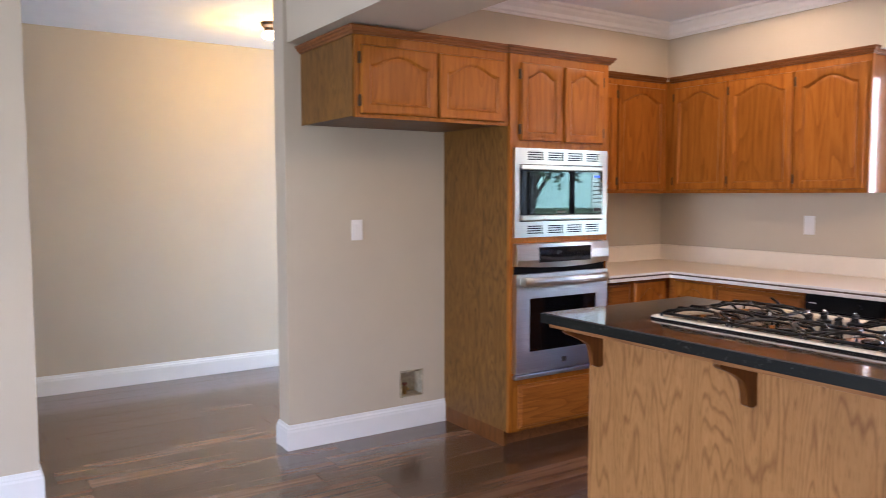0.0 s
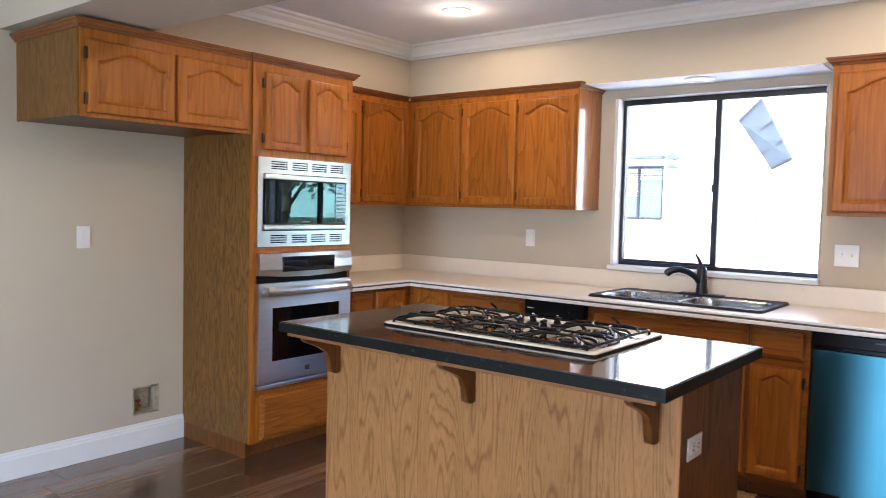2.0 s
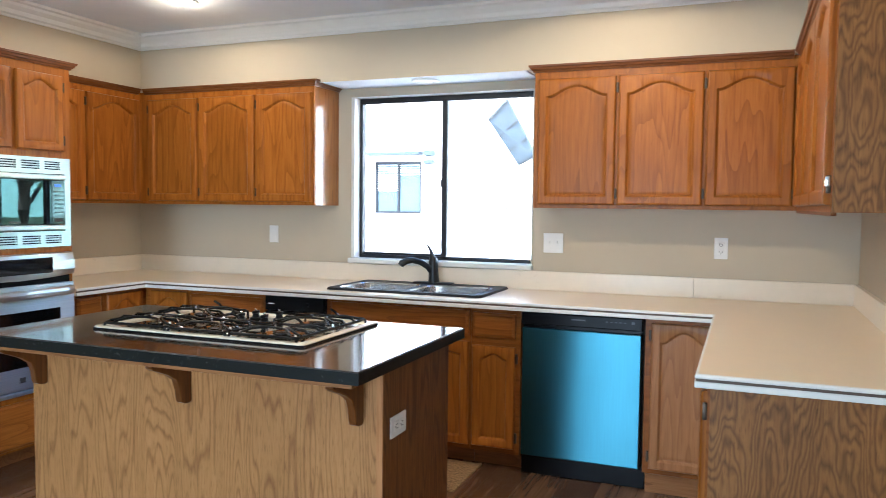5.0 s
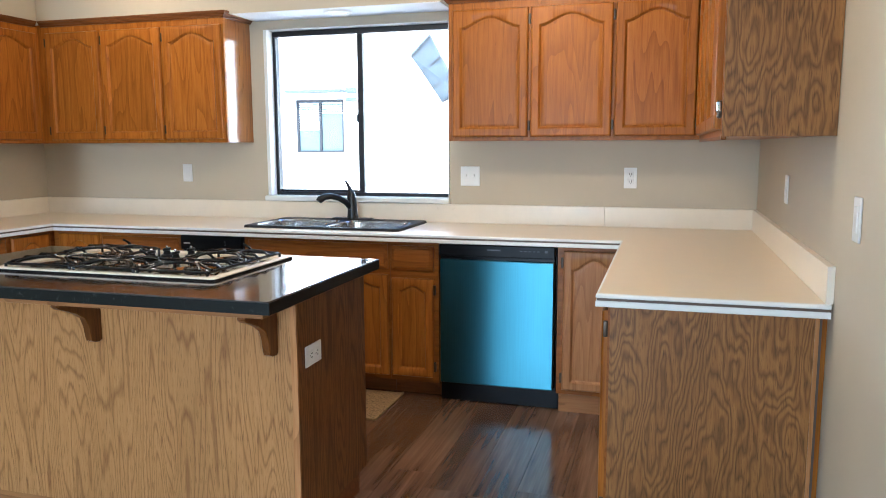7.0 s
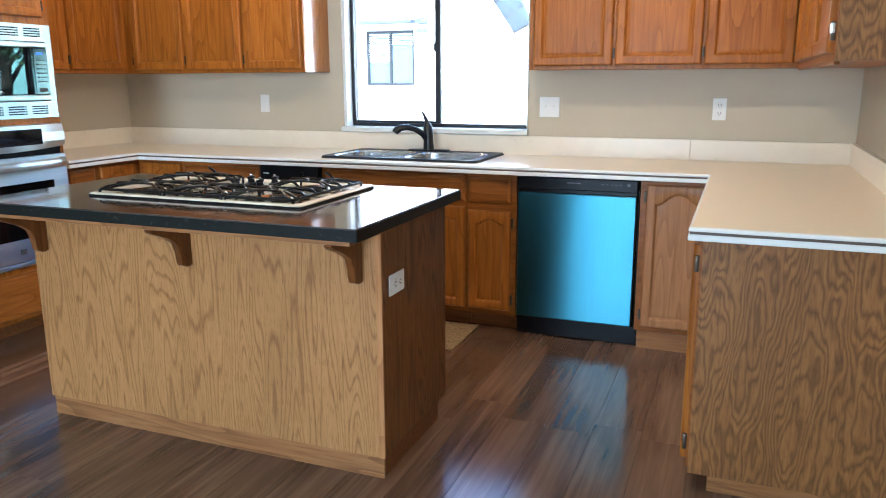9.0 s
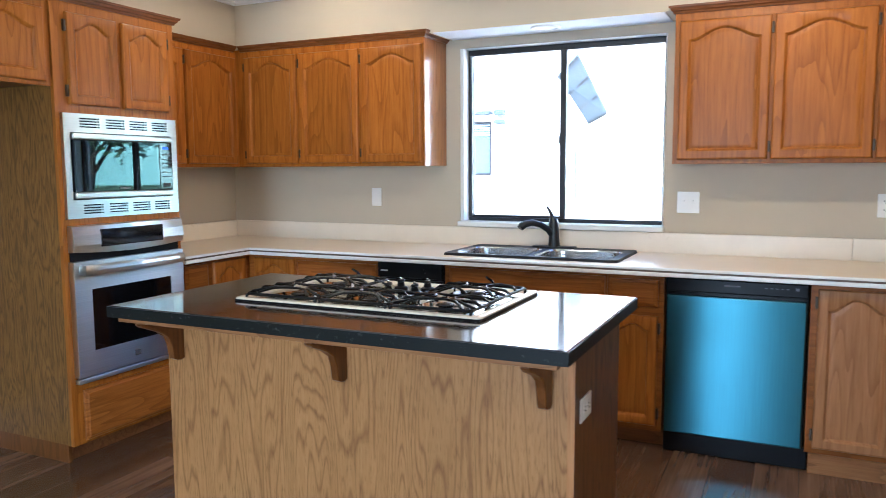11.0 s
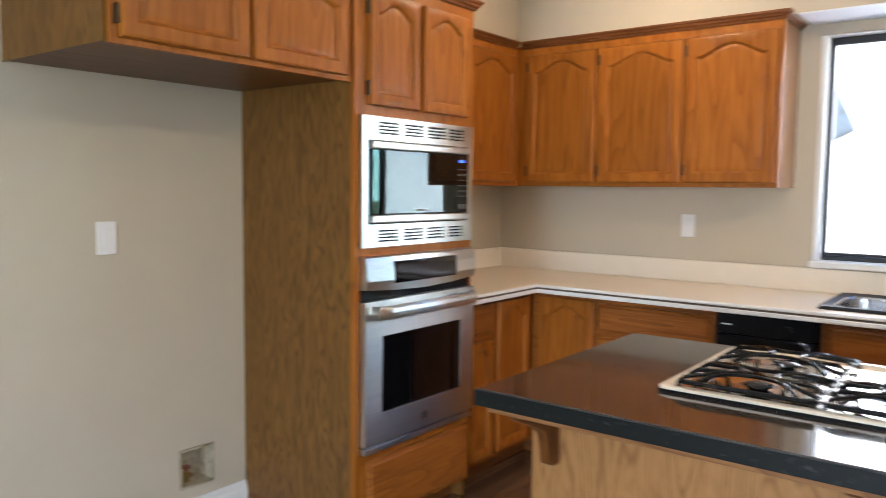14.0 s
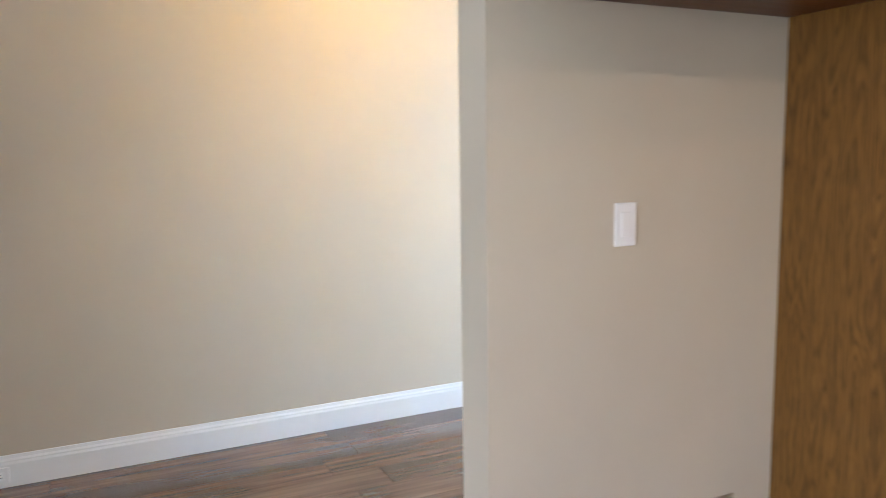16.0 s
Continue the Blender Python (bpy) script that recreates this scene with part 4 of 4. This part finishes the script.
# ---- island ----
IX0, IX1, IY0, IY1, IZ = 1.580, 3.136, -2.497, -1.640, 0.919
isl = thing("kitchen_island", (2.33, -1.95, 0.0), "oak kitchen island clad in pale figured plywood", "island")
PY = -2.235
part("body", boxes((1.60, 3.068, PY + 0.012, -1.70, 0.088, 0.862)), OAK, isl)
part("front_panel", boxes((1.578, 3.08, PY, PY + 0.012, 0.078, 0.862)), PLY_LIGHT, isl, "pale wavy-grained plywood panel")
part("side_panel", boxes((3.068, 3.08, PY + 0.012, -1.665, 0.085, 0.862)), PLY_RED, isl, "red-brown veneered end panel")
part("side_panel", boxes((1.578, 1.60, PY + 0.012, -1.665, 0.085, 0.862)), PLY_RED, isl)
part("corner_strip", boxes((3.062, 3.083, PY - 0.003, PY, 0.078, 0.862)), OAK_PALE, isl)
part("plinth", boxes((1.585, 3.074, PY + 0.006, PY + 0.02, 0.0, 0.078)), OAK_PALE_X, isl, "worn pale oak base strip")
part("plinth", boxes((3.056, 3.072, PY + 0.02, -1.73, 0.0, 0.085)), TRIM_OAK, isl)
part("plinth", boxes((1.60, 1.615, PY + 0.02, -1.73, 0.0, 0.085)), TRIM_OAK, isl)
part("subtop", boxes((1.60, 3.10, -2.470, -1.68, 0.862, 0.881), bevel=0.002), OAK_PALE_X, isl)


def corbel(x):
    bm = bmesh.new()
    prof = [(PY, 0.861), (-2.425, 0.861), (-2.43, 0.845), (-2.415, 0.834), (-2.39, 0.825), (-2.345, 0.806), (-2.308, 0.782), (-2.294, 0.748), (-2.289, 0.714),
            (-2.283, 0.699), (-2.268, 0.691), (-2.25, 0.688), (PY, 0.692)]
    a = [bm.verts.new((x - 0.014, y, z)) for y, z in prof]
    b = [bm.verts.new((x + 0.014, y, z)) for y, z in prof]
    for k in range(len(prof)):
        j = (k + 1) % len(prof)
        bm.faces.new((a[k], a[j], b[j], b[k]))
    bm.faces.new(a)
    bm.faces.new(b[::-1])
    bmesh.ops.recalc_face_normals(bm, faces=bm.faces)
    bmesh.ops.bevel(bm, geom=[e for e in bm.edges if e.calc_face_angle(0) > 1.2], offset=0.003, segments=1, affect="EDGES")
    part("corbel", bm, CORBEL_OAK, isl, "scrolled oak support bracket")


for x in (1.642, 2.326, 3.002):
    corbel(x)

itop = thing("island_top", (2.35, -2.07, 0.881), "dark speckled polished stone island top", "worktop")
part("slab", boxes((IX0 + 0.004, IX1 - 0.004, IY0 + 0.004, IY1 - 0.004, 0.882, IZ), bevel=0.003), STONE, itop)
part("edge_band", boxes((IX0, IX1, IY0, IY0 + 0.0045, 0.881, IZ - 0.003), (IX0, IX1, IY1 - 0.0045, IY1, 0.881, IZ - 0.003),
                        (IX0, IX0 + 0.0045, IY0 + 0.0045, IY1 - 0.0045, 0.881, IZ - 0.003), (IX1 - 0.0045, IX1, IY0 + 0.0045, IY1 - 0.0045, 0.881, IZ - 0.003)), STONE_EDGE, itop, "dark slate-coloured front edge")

# cooktop
KX0, KX1, KY0, KY1 = 1.903, 2.806, -2.255, -1.710
hob = thing("gas_cooktop", (2.36, -1.985, IZ), "five-burner gas cooktop with black wire grates", "cooktop")
bm = bmesh.new()
rings = [rounded(KX0 + i, KX1 - i, KY0 + i, KY1 - i, r, IZ + z, 4) for i, r, z in ((0.018, 0.02, 0.0), (0.017, 0.02, 0.006), (0.0, 0.02, 0.007), (0.0, 0.02, 0.011), (0.004, 0.02, 0.013), (0.022, 0.02, 0.014), (0.029, 0.02, 0.004))]
ring_faces(bm, rings, True)
bmesh.ops.recalc_face_normals(bm, faces=bm.faces)
# Black strips make the shadow line under the tray rim.
part("gasket", boxes((KX0 + 0.003, KX1 - 0.003, KY0 + 0.003, KY0 + 0.015, IZ + 0.0002, IZ + 0.0068), (KX0 + 0.003, KX1 - 0.003, KY1 - 0.015, KY1 - 0.003, IZ + 0.0002, IZ + 0.0068),
                     (KX0 + 0.003, KX0 + 0.015, KY0 + 0.015, KY1 - 0.015, IZ + 0.0002, IZ + 0.0068), (KX1 - 0.015, KX1 - 0.003, KY0 + 0.015, KY1 - 0.015, IZ + 0.0002, IZ + 0.0068)), BLACK, hob, "black strip in place of the shadow under the tray rim")
part("tray", bm, TRAY_CREAM, hob, "steel tray with a raised rim, its cream reflection in the colour")
TZ = IZ + 0.0065
part("pan", boxes((KX0 + 0.03, KX1 - 0.03, KY0 + 0.03, KY1 - 0.03, IZ + 0.0045, TZ)), PAN, hob, "polished steel pan under the grates")
BURNERS = [(2.085, -2.125, 0.050), (2.085, -1.875, 0.042), (2.36, -2.125, 0.048), (2.635, -2.125, 0.046), (2.635, -1.875, 0.048)]
for x, y, r in BURNERS:
    bowl = part("drip_bowl", lathe(bmesh.new(), (x, y, TZ), [(r + 0.05, 0.0), (r + 0.052, 0.004), (r + 0.04, 0.003), (r + 0.01, 0.001)], 28), CHROME, hob, "chrome drip bowl")
    part("burner_cap", lathe(bmesh.new(), (x, y, TZ), [(r * 0.45, 0.001), (r * 0.5, 0.007), (r * 0.65, 0.009), (r * 0.65, 0.012), (r * 0.5, 0.015), (0.01, 0.016)], 24), IRON, bowl)
    part("igniter", lathe(bmesh.new(), (x + r + 0.012, y, TZ), [(0.004, 0.001), (0.004, 0.018)], 8), PLASTIC, bowl)
GZ = IZ + 0.039


def grate(name, x0, x1, y0, y1, spots):
    ob = part(name, tube(bmesh.new(), [(x0 + 0.01, y0, GZ - 0.014), (x1 - 0.01, y0, GZ - 0.014), (x1, y0 + 0.01, GZ - 0.014), (x1, y1 - 0.01, GZ - 0.014),
                                       (x1 - 0.01, y1, GZ - 0.014), (x0 + 0.01, y1, GZ - 0.014), (x0, y1 - 0.01, GZ - 0.014), (x0, y0 + 0.01, GZ - 0.014), (x0 + 0.01, y0, GZ - 0.014)], 0.0055, 8),
              IRON, hob, "black wire pan grate")
    for fx, fy in ((x0, y0), (x1, y0), (x0, y1), (x1, y1)):
        bm = bmesh.new()
        tube(bm, [(fx, fy, GZ - 0.014), (fx, fy, IZ + 0.006)], 0.005, 8)
        part("grate_foot", bm, IRON, ob)
    for sx, sy in spots:
        half = 0.105
        for ends, mid in ((((x0, sy - 0.085), (x0, sy + 0.085)), (sx - 0.036, sy)), (((x1, sy - 0.085), (x1, sy + 0.085)), (sx + 0.036, sy)),
                          (((sx - 0.10, sy - half), (sx + 0.10, sy - half)), (sx, sy - 0.036)), (((sx - 0.10, sy + half), (sx + 0.10, sy + half)), (sx, sy + 0.036))):
            pts = []
            for k in range(13):
                q = -1 + k / 6
                keep = math.cos(q * math.pi / 2) ** 0.8 if abs(q) < 1 else 0.0
                ex, ey = (ends[0][0] * (1 - q) + ends[1][0] * (1 + q)) / 2, (ends[0][1] * (1 - q) + ends[1][1] * (1 + q)) / 2
                pts.append((ex + (mid[0] - (ends[0][0] + ends[1][0]) / 2) * keep, ey + (mid[1] - (ends[0][1] + ends[1][1]) / 2) * keep, GZ - 0.012 + 0.016 * min(1.0, keep * 1.6)))
            bm = bmesh.new()
            tube(bm, pts, 0.0056, 8)
            for v in bm.verts:
                v.co.z = GZ + (v.co.z - GZ) * 0.8
            part("grate_finger", bm, IRON, ob)
        for ax, bx in ((x0, sx - 0.058), (x1, sx + 0.058)):
            for off in (-0.036, 0.036):
                bm = bmesh.new()
                tube(bm, [(ax, sy + off, GZ - 0.012), (ax * 0.8 + bx * 0.2, sy + off, GZ), (bx, sy + off * 0.8, GZ + 0.002)], [0.0056, 0.0056, 0.0045], 7)
                part("grate_finger", bm, IRON, ob)
        bm = bmesh.new()
        tube(bm, [(sx + 0.03, sy + half, GZ - 0.012), (sx + 0.02, sy + half - 0.02, GZ + 0.012), (sx + 0.005, sy + half - 0.03, GZ + 0.024)], [0.005, 0.005, 0.004], 7)
        part("grate_horn", bm, IRON, ob)


grate("grate", 1.945, 2.222, -2.236, -1.752, [(2.085, -2.125), (2.085, -1.875)])
grate("grate", 2.238, 2.482, -2.236, -2.010, [(2.36, -2.125)])
grate("grate", 2.498, 2.768, -2.236, -1.752, [(2.635, -2.125), (2.635, -1.875)])
for x, y in ((2.315, -1.92), (2.318, -1.83), (2.415, -1.91), (2.418, -1.815)):
    knob = part("knob", lathe(bmesh.new(), (x, y, TZ), [(0.026, 0.0), (0.025, 0.006), (0.015, 0.010), (0.012, 0.022), (0.011, 0.024)], 20), BLACK, hob, "black control knob with an upright grip")
    part("knob_grip", boxes((x - 0.006, x + 0.006, y - 0.021, y + 0.021, TZ + 0.022, TZ + 0.034), bevel=0.004), BLACK, knob)
    part("knob_stem", boxes((x - 0.004, x + 0.004, y - 0.004, y + 0.004, TZ + 0.034, TZ + 0.042), bevel=0.0015), CHROME, knob)


# ---- plates on the walls ----
def wall_plate(kind, side, plane, u, v, gang=1, lying=False):
    turned = facing(side, plane)
    at = (lambda a, b, c: turned(u + (b - v), v + (a - u), c)) if lying else turned
    w, h = 0.035 + 0.023 * (gang - 1), 0.0575

    def slab(u0, u1, v0, v1, w0, w1, bevel=0.0):
        a, b = at(u0, v0, w0), at(u1, v1, w1)
        return boxes((min(a[0], b[0]), max(a[0], b[0]), min(a[1], b[1]), max(a[1], b[1]), min(a[2], b[2]), max(a[2], b[2])), bevel=bevel)

    word = {"outlet": "power outlet", "toggle": "light switch", "rocker": "light switch", "blank": "light switch"}[kind]
    ob = thing("power_outlet" if kind == "outlet" else "light_switch", turned(u, v - (w if lying else h), 0.003),
               {"outlet": "white plastic double power outlet on the wall", "toggle": "wide white two-lever light switch plate", "rocker": "white rocker light switch plate on the wall", "blank": "white light switch plate on the wall"}[kind], word)
    part("plate", slab(u - w, u + w, v - h, v + h, 0.001, 0.007, 0.0025), PLASTIC, ob)
    for g in range(gang):
        c = u + (g - (gang - 1) / 2) * 0.046
        if kind == "outlet":
            for dv in (-0.02, 0.02):
                face = part("socket", slab(c - 0.017, c + 0.017, v + dv - 0.014, v + dv + 0.014, 0.006, 0.009, 0.001), PLASTIC, ob)
                part("slot", slab(c - 0.008, c - 0.005, v + dv - 0.004, v + dv + 0.007, 0.0085, 0.0095), SLOT, face)
                part("slot", slab(c + 0.005, c + 0.008, v + dv - 0.004, v + dv + 0.007, 0.0085, 0.0095), SLOT, face)
                part("slot", slab(c - 0.002, c + 0.002, v + dv - 0.011, v + dv - 0.007, 0.0085, 0.0095), SLOT, face)
        elif kind == "toggle":
            part("toggle", slab(c - 0.004, c + 0.004, v - 0.004, v + 0.012, 0.006, 0.017, 0.001), PLASTIC, ob)
            part("screw", slab(c - 0.003, c + 0.003, v + 0.028, v + 0.034, 0.0065, 0.008), PLASTIC, ob)
            part("screw", slab(c - 0.003, c + 0.003, v - 0.034, v - 0.028, 0.0065, 0.008), PLASTIC, ob)
        else:
            part("rocker", slab(c - 0.016, c + 0.016, v - 0.033, v + 0.033, 0.006, 0.010, 0.002), PLASTIC, ob)
    return ob


wall_plate("rocker", "south", 0.0, 1.156, 1.182)
wall_plate("toggle", "south", 0.0, 3.083, 1.174, 2)
wall_plate("outlet", "south", 0.0, 4.003, 1.17)
wall_plate("rocker", "east", 0.0, -2.487, 1.176)
wall_plate("rocker", "west", RIGHT, -1.03, 1.172)
wall_plate("rocker", "west", RIGHT, -2.226, 1.162)
wall_plate("outlet", "east", 3.08, -2.124, 0.668, 1, True)
wall_plate("outlet", "east", DINING + 0.0165, -4.175, 0.055, 1, True)

# recessed water box in the fridge recess
wb = thing("water_valve_box", (-0.06, -2.136, 0.18), "open recessed water valve box in the wall", "valve box")
part("box", boxes((-0.10, -0.092, -2.215, -2.058, 0.182, 0.338), (-0.092, 0.002, -2.215, -2.207, 0.182, 0.338), (-0.092, 0.002, -2.066, -2.058, 0.182, 0.338),
                  (-0.092, 0.002, -2.207, -2.066, 0.182, 0.19), (-0.092, 0.002, -2.207, -2.066, 0.33, 0.338)), plain("dusty_cream_plastic", (0.42, 0.36, 0.25), 0.7, vary=0.3, scale=30), wb)
bm = bmesh.new()
tube(bm, [(-0.05, -2.155, 0.19), (-0.05, -2.155, 0.235)], 0.012, 10)
tube(bm, [(-0.05, -2.155, 0.225), (-0.012, -2.155, 0.225)], 0.009, 10)
part("valve", bm, BRASS, wb)
part("handle", lathe(bmesh.new(), (-0.05, -2.155, 0.235), [(0.006, 0.0), (0.006, 0.01), (0.017, 0.011), (0.017, 0.018)], 12), plain("red_brown_handle", (0.25, 0.06, 0.03), 0.5), wb)


# ---- lamps ----
def can_light(x, y, z, lit):
    ob = thing("recessed_light", (x, y, z), "lit recessed ceiling light with a white ring" if lit else "unlit round recessed light above the sink", "ceiling light")
    part("ring", lathe(bmesh.new(), (x, y, z), [(0.084, -0.0005), (0.084, -0.006), (0.078, -0.010), (0.06, -0.008), (0.058, -0.001)], 32), WHITE, ob)
    part("lens", lathe(bmesh.new(), (x, y, z), [(0.057, -0.001), (0.054, -0.006), (0.034, -0.009), (0.01, -0.010)], 28), BULB if lit else LENS, ob)
    return ob


can_light(1.18, -0.91, CEILING, True)
# Unseen can, mirrored from the one above as added light for the soffit.
can_light(3.5, -0.91, CEILING, True)
can_light(1.97, -2.0, CEILING, True)
# Unseen can, placed here as added light on the worktop's end.
can_light(3.3, -2.0, CEILING, True)
can_light(2.33, -0.165, SOFFIT - 0.004, False)

dl = thing("dining_ceiling_lamp", (-1.09, -2.56, CEILING), "small bronze ceiling lamp with a lit glass shade", "ceiling lamp")
part("canopy", lathe(bmesh.new(), (-1.09, -2.56, CEILING), [(0.065, -0.001), (0.062, -0.02), (0.04, -0.035), (0.035, -0.055)], 24), HINGE, dl)
part("shade", lathe(bmesh.new(), (-1.09, -2.56, CEILING), [(0.034, -0.056), (0.05, -0.07), (0.055, -0.085), (0.045, -0.10), (0.02, -0.108)], 24), LAMP_GLASS, dl)

# woven mat in front of the sink
mat_ob = thing("kitchen_mat", (2.4, -0.77, 0.0), "coarse tan woven mat before the sink", "mat")
bm = boxes((1.95, 2.845, -0.985, -0.565, 0.0005, 0.009), bevel=0.003)
part("weave", bm, JUTE, mat_ob)
for xa, xb in ((2.83, 2.852), (1.943, 1.96)):
    part("binding", boxes((xa, xb, -0.988, -0.562, 0.0005, 0.011), bevel=0.003), JUTE, mat_ob)

# ---- outside ----
structure("ground", boxes((-900, 900, -900, 900, -0.45, -0.25)), GRASS, "grass outside the house")
structure("pavement", boxes((-14, 20, 0.16, 10.65, -0.252, -0.24)), plain("pale_concrete", (0.48, 0.46, 0.42), 0.9, vary=0.1, bumps=0.3, bump_scale=50), "pale concrete yard between the houses")
HX0, HX1 = -2.02, -1.12
house = thing("neighbour_house", (-3.0, 12.0, -0.25), "white stucco house beyond the sink window", "house")
part("wall", wall_mesh("x", -12.0, 11.9, -0.25, 6.2, 10.6, 10.75), STUCCO, house)
part("wall", wall_mesh("x", -12.0, -0.72, -0.25, 4.4, 7.75, 7.90, [(HX0, HX1, 1.24, 2.15)]), STUCCO, house)
part("wall", wall_mesh("y", 7.90, 10.6, -0.25, 4.4, -0.87, -0.72), STUCCO, house)
part("roof", boxes((-12.3, -0.5, 7.5, 10.6, 4.4, 4.55)), ROOF, house)
HM = (HX0 + HX1) / 2
hw = part("window", boxes((HX0, HX1, 7.77, 7.83, 1.24, 1.28), (HX0, HX1, 7.77, 7.83, 2.11, 2.15), (HX0, HX0 + 0.04, 7.77, 7.83, 1.28, 2.11),
                          (HX1 - 0.04, HX1, 7.77, 7.83, 1.28, 2.11), (HM - 0.02, HM + 0.02, 7.77, 7.83, 1.28, 2.11)), BRONZE, house)
for a, b, slats in ((HX0 + 0.04, HM - 0.02, 12), (HM + 0.02, HX1 - 0.04, 5)):
    part("pane", boxes((a, b, 7.81, 7.82, 1.28, 2.11)), GREY_BLIND, hw)
    for k in range(slats):
        part("blind_slat", boxes((a + 0.005, b - 0.005, 7.798, 7.806, 2.075 - k * 0.04, 2.096 - k * 0.04)), STUCCO, hw)
part("window_hood", boxes((HX0 - 0.12, HX1 + 0.03, 7.55, 7.75, 2.26, 2.31)), ROOF, house)
for za, zb in ((2.24, 2.33), (2.10, 2.16)):
    part("bracket", boxes((-1.03, -0.86, 7.60, 7.75, za, zb), bevel=0.01), ROOF, house)


def overhang(high_left, high_right, low_right, low_left, thick):
    """A sloping roof overhang seen from below, its upper end standing out further from the wall."""
    bm = bmesh.new()
    a = [bm.verts.new(p) for p in (high_left, high_right, low_right, low_left)]
    b = [bm.verts.new((x, y + 0.02, z + thick)) for x, y, z in (high_left, high_right, low_right, low_left)]
    for k in range(4):
        bm.faces.new((a[k], a[(k + 1) % 4], b[(k + 1) % 4], b[k]))
    bm.faces.new(a)
    bm.faces.new(b[::-1])
    bmesh.ops.recalc_face_normals(bm, faces=bm.faces)
    return bm


HIGH_L, HIGH_R, LOW_R, LOW_L = (Vector(p) for p in ((-0.58, 9.75, 3.06), (-0.20, 9.75, 3.43), (0.16, 10.59, 2.40), (-0.20, 10.59, 2.22)))
eave = part("eave", overhang(HIGH_L, HIGH_R, LOW_R, LOW_L, 0.05), ROOF, house, "grey-blue underside of an eave")
for f in (0.0, 0.34, 0.66, 0.97):
    a, b, c, d = (p.lerp(q, g) + Vector((0, -0.012, -0.014)) for p, q, g in ((HIGH_L, LOW_L, f), (HIGH_R, LOW_R, f), (HIGH_R, LOW_R, f + 0.025), (HIGH_L, LOW_L, f + 0.025)))
    part("rafter", overhang(a, b, c, d, 0.01), BRONZE, eave)
part("roof", boxes((-12.3, 12.2, 10.1, 17.0, 6.2, 6.4)), ROOF, house)
bm = bmesh.new()
tube(bm, [(-0.44, 10.57, 0.5), (-0.44, 10.57, 2.05)], 0.02, 8)
part("downpipe", bm, ROOF, house)


def tree(x, y, height, spread, seed):
    rng = random.Random(seed)
    ob = thing("tree", (x, y, -0.25), "leafy green tree on the grass", "tree", "trees outside")
    bm = bmesh.new()
    tube(bm, [(x, y, -0.3), (x + 0.05, y, height * 0.25), (x - 0.05, y + 0.05, height * 0.55), (x, y, height * 0.85)], [0.2, 0.15, 0.1, 0.03], 8)
    tips = []
    for k in range(9):
        a, r = k * 2.4, spread * rng.uniform(0.5, 0.9)
        tip = (x + r * math.cos(a), y + r * math.sin(a), height * rng.uniform(0.5, 0.95))
        tube(bm, [(x, y, height * rng.uniform(0.25, 0.5)), ((x + tip[0]) / 2, (y + tip[1]) / 2, tip[2] * 0.85), tip], [0.07, 0.045, 0.012], 6)
        tips.append(tip)
    part("trunk", bm, BARK, ob)
    verts, faces = [], []
    for tip in tips + [(x, y, height * 0.9), (x, y, height * 0.65)]:
        for _ in range(170):
            c = Vector(tip) + Vector((rng.gauss(0, 0.42), rng.gauss(0, 0.42), rng.gauss(0, 0.34))) * spread * 0.7
            u = Vector((rng.gauss(0, 1), rng.gauss(0, 1), rng.gauss(0, 0.5))).normalized() * rng.uniform(0.08, 0.16)
            v = u.orthogonal().normalized() * rng.uniform(0.05, 0.09)
            n = len(verts)
            verts += [c - u, c + v, c + u, c - v]
            faces.append((n, n + 1, n + 2, n + 3))
    me = bpy.data.meshes.new("crown")
    me.from_pydata([v - ob.location for v in verts], [], faces)
    me.materials.append(LEAF)
    crown = new("crown", me)
    crown.parent = ob
    crown["kind"] = "stuff"


tree(15.2, 10.4, 4.6, 1.3, 1)
tree(21.0, 9.0, 5.0, 1.6, 2)
tree(1.0, -13.0, 5.5, 2.2, 4)
tree(5.5, -14.0, 5.0, 2.0, 5)

# added glowing backdrop of pale hills, unseen, only to brighten the microwave's reflection
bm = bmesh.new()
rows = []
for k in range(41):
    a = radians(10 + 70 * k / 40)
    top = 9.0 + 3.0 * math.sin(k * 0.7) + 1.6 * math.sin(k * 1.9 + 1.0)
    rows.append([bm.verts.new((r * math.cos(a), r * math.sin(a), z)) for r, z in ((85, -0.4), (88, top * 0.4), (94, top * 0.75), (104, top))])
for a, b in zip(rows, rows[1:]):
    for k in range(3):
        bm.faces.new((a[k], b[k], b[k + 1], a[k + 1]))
structure("backdrop", bm, glowing("reflection_glow", (0.5, 0.78, 0.68), 0.55), "pale green glowing backdrop, added for reflections")

# ---- floor planks ----
W, L = 0.182, 1.215


def plank_mesh(width, length):
    bm = box(bmesh.new(), 0.0005, width - 0.0005, 0.0005, length - 0.0005, -0.012, 0.0)
    bmesh.ops.bevel(bm, geom=[e for e in bm.edges if all(v.co.z > -0.001 for v in e.verts)], offset=0.0009, segments=1, affect="EDGES")
    me = bpy.data.meshes.new("plank")
    bm.to_mesh(me)
    bm.free()
    me.materials.append(PLANK)
    return me


whole = plank_mesh(W, L)
floor_ob = bpy.data.objects["floor"]
rng = random.Random(7)
x = DINING
while x < RIGHT - 0.01:
    width = min(W, RIGHT - x)
    y = BACK - rng.uniform(0.0, 0.35)
    while y < -0.01:
        length = min(L, -y)
        me = whole if width == W and length == L else plank_mesh(width, length)
        ob = new("plank", me)
        ob.location = (x, y, 0.0)
        ob.parent = floor_ob
        y += L
    x += W
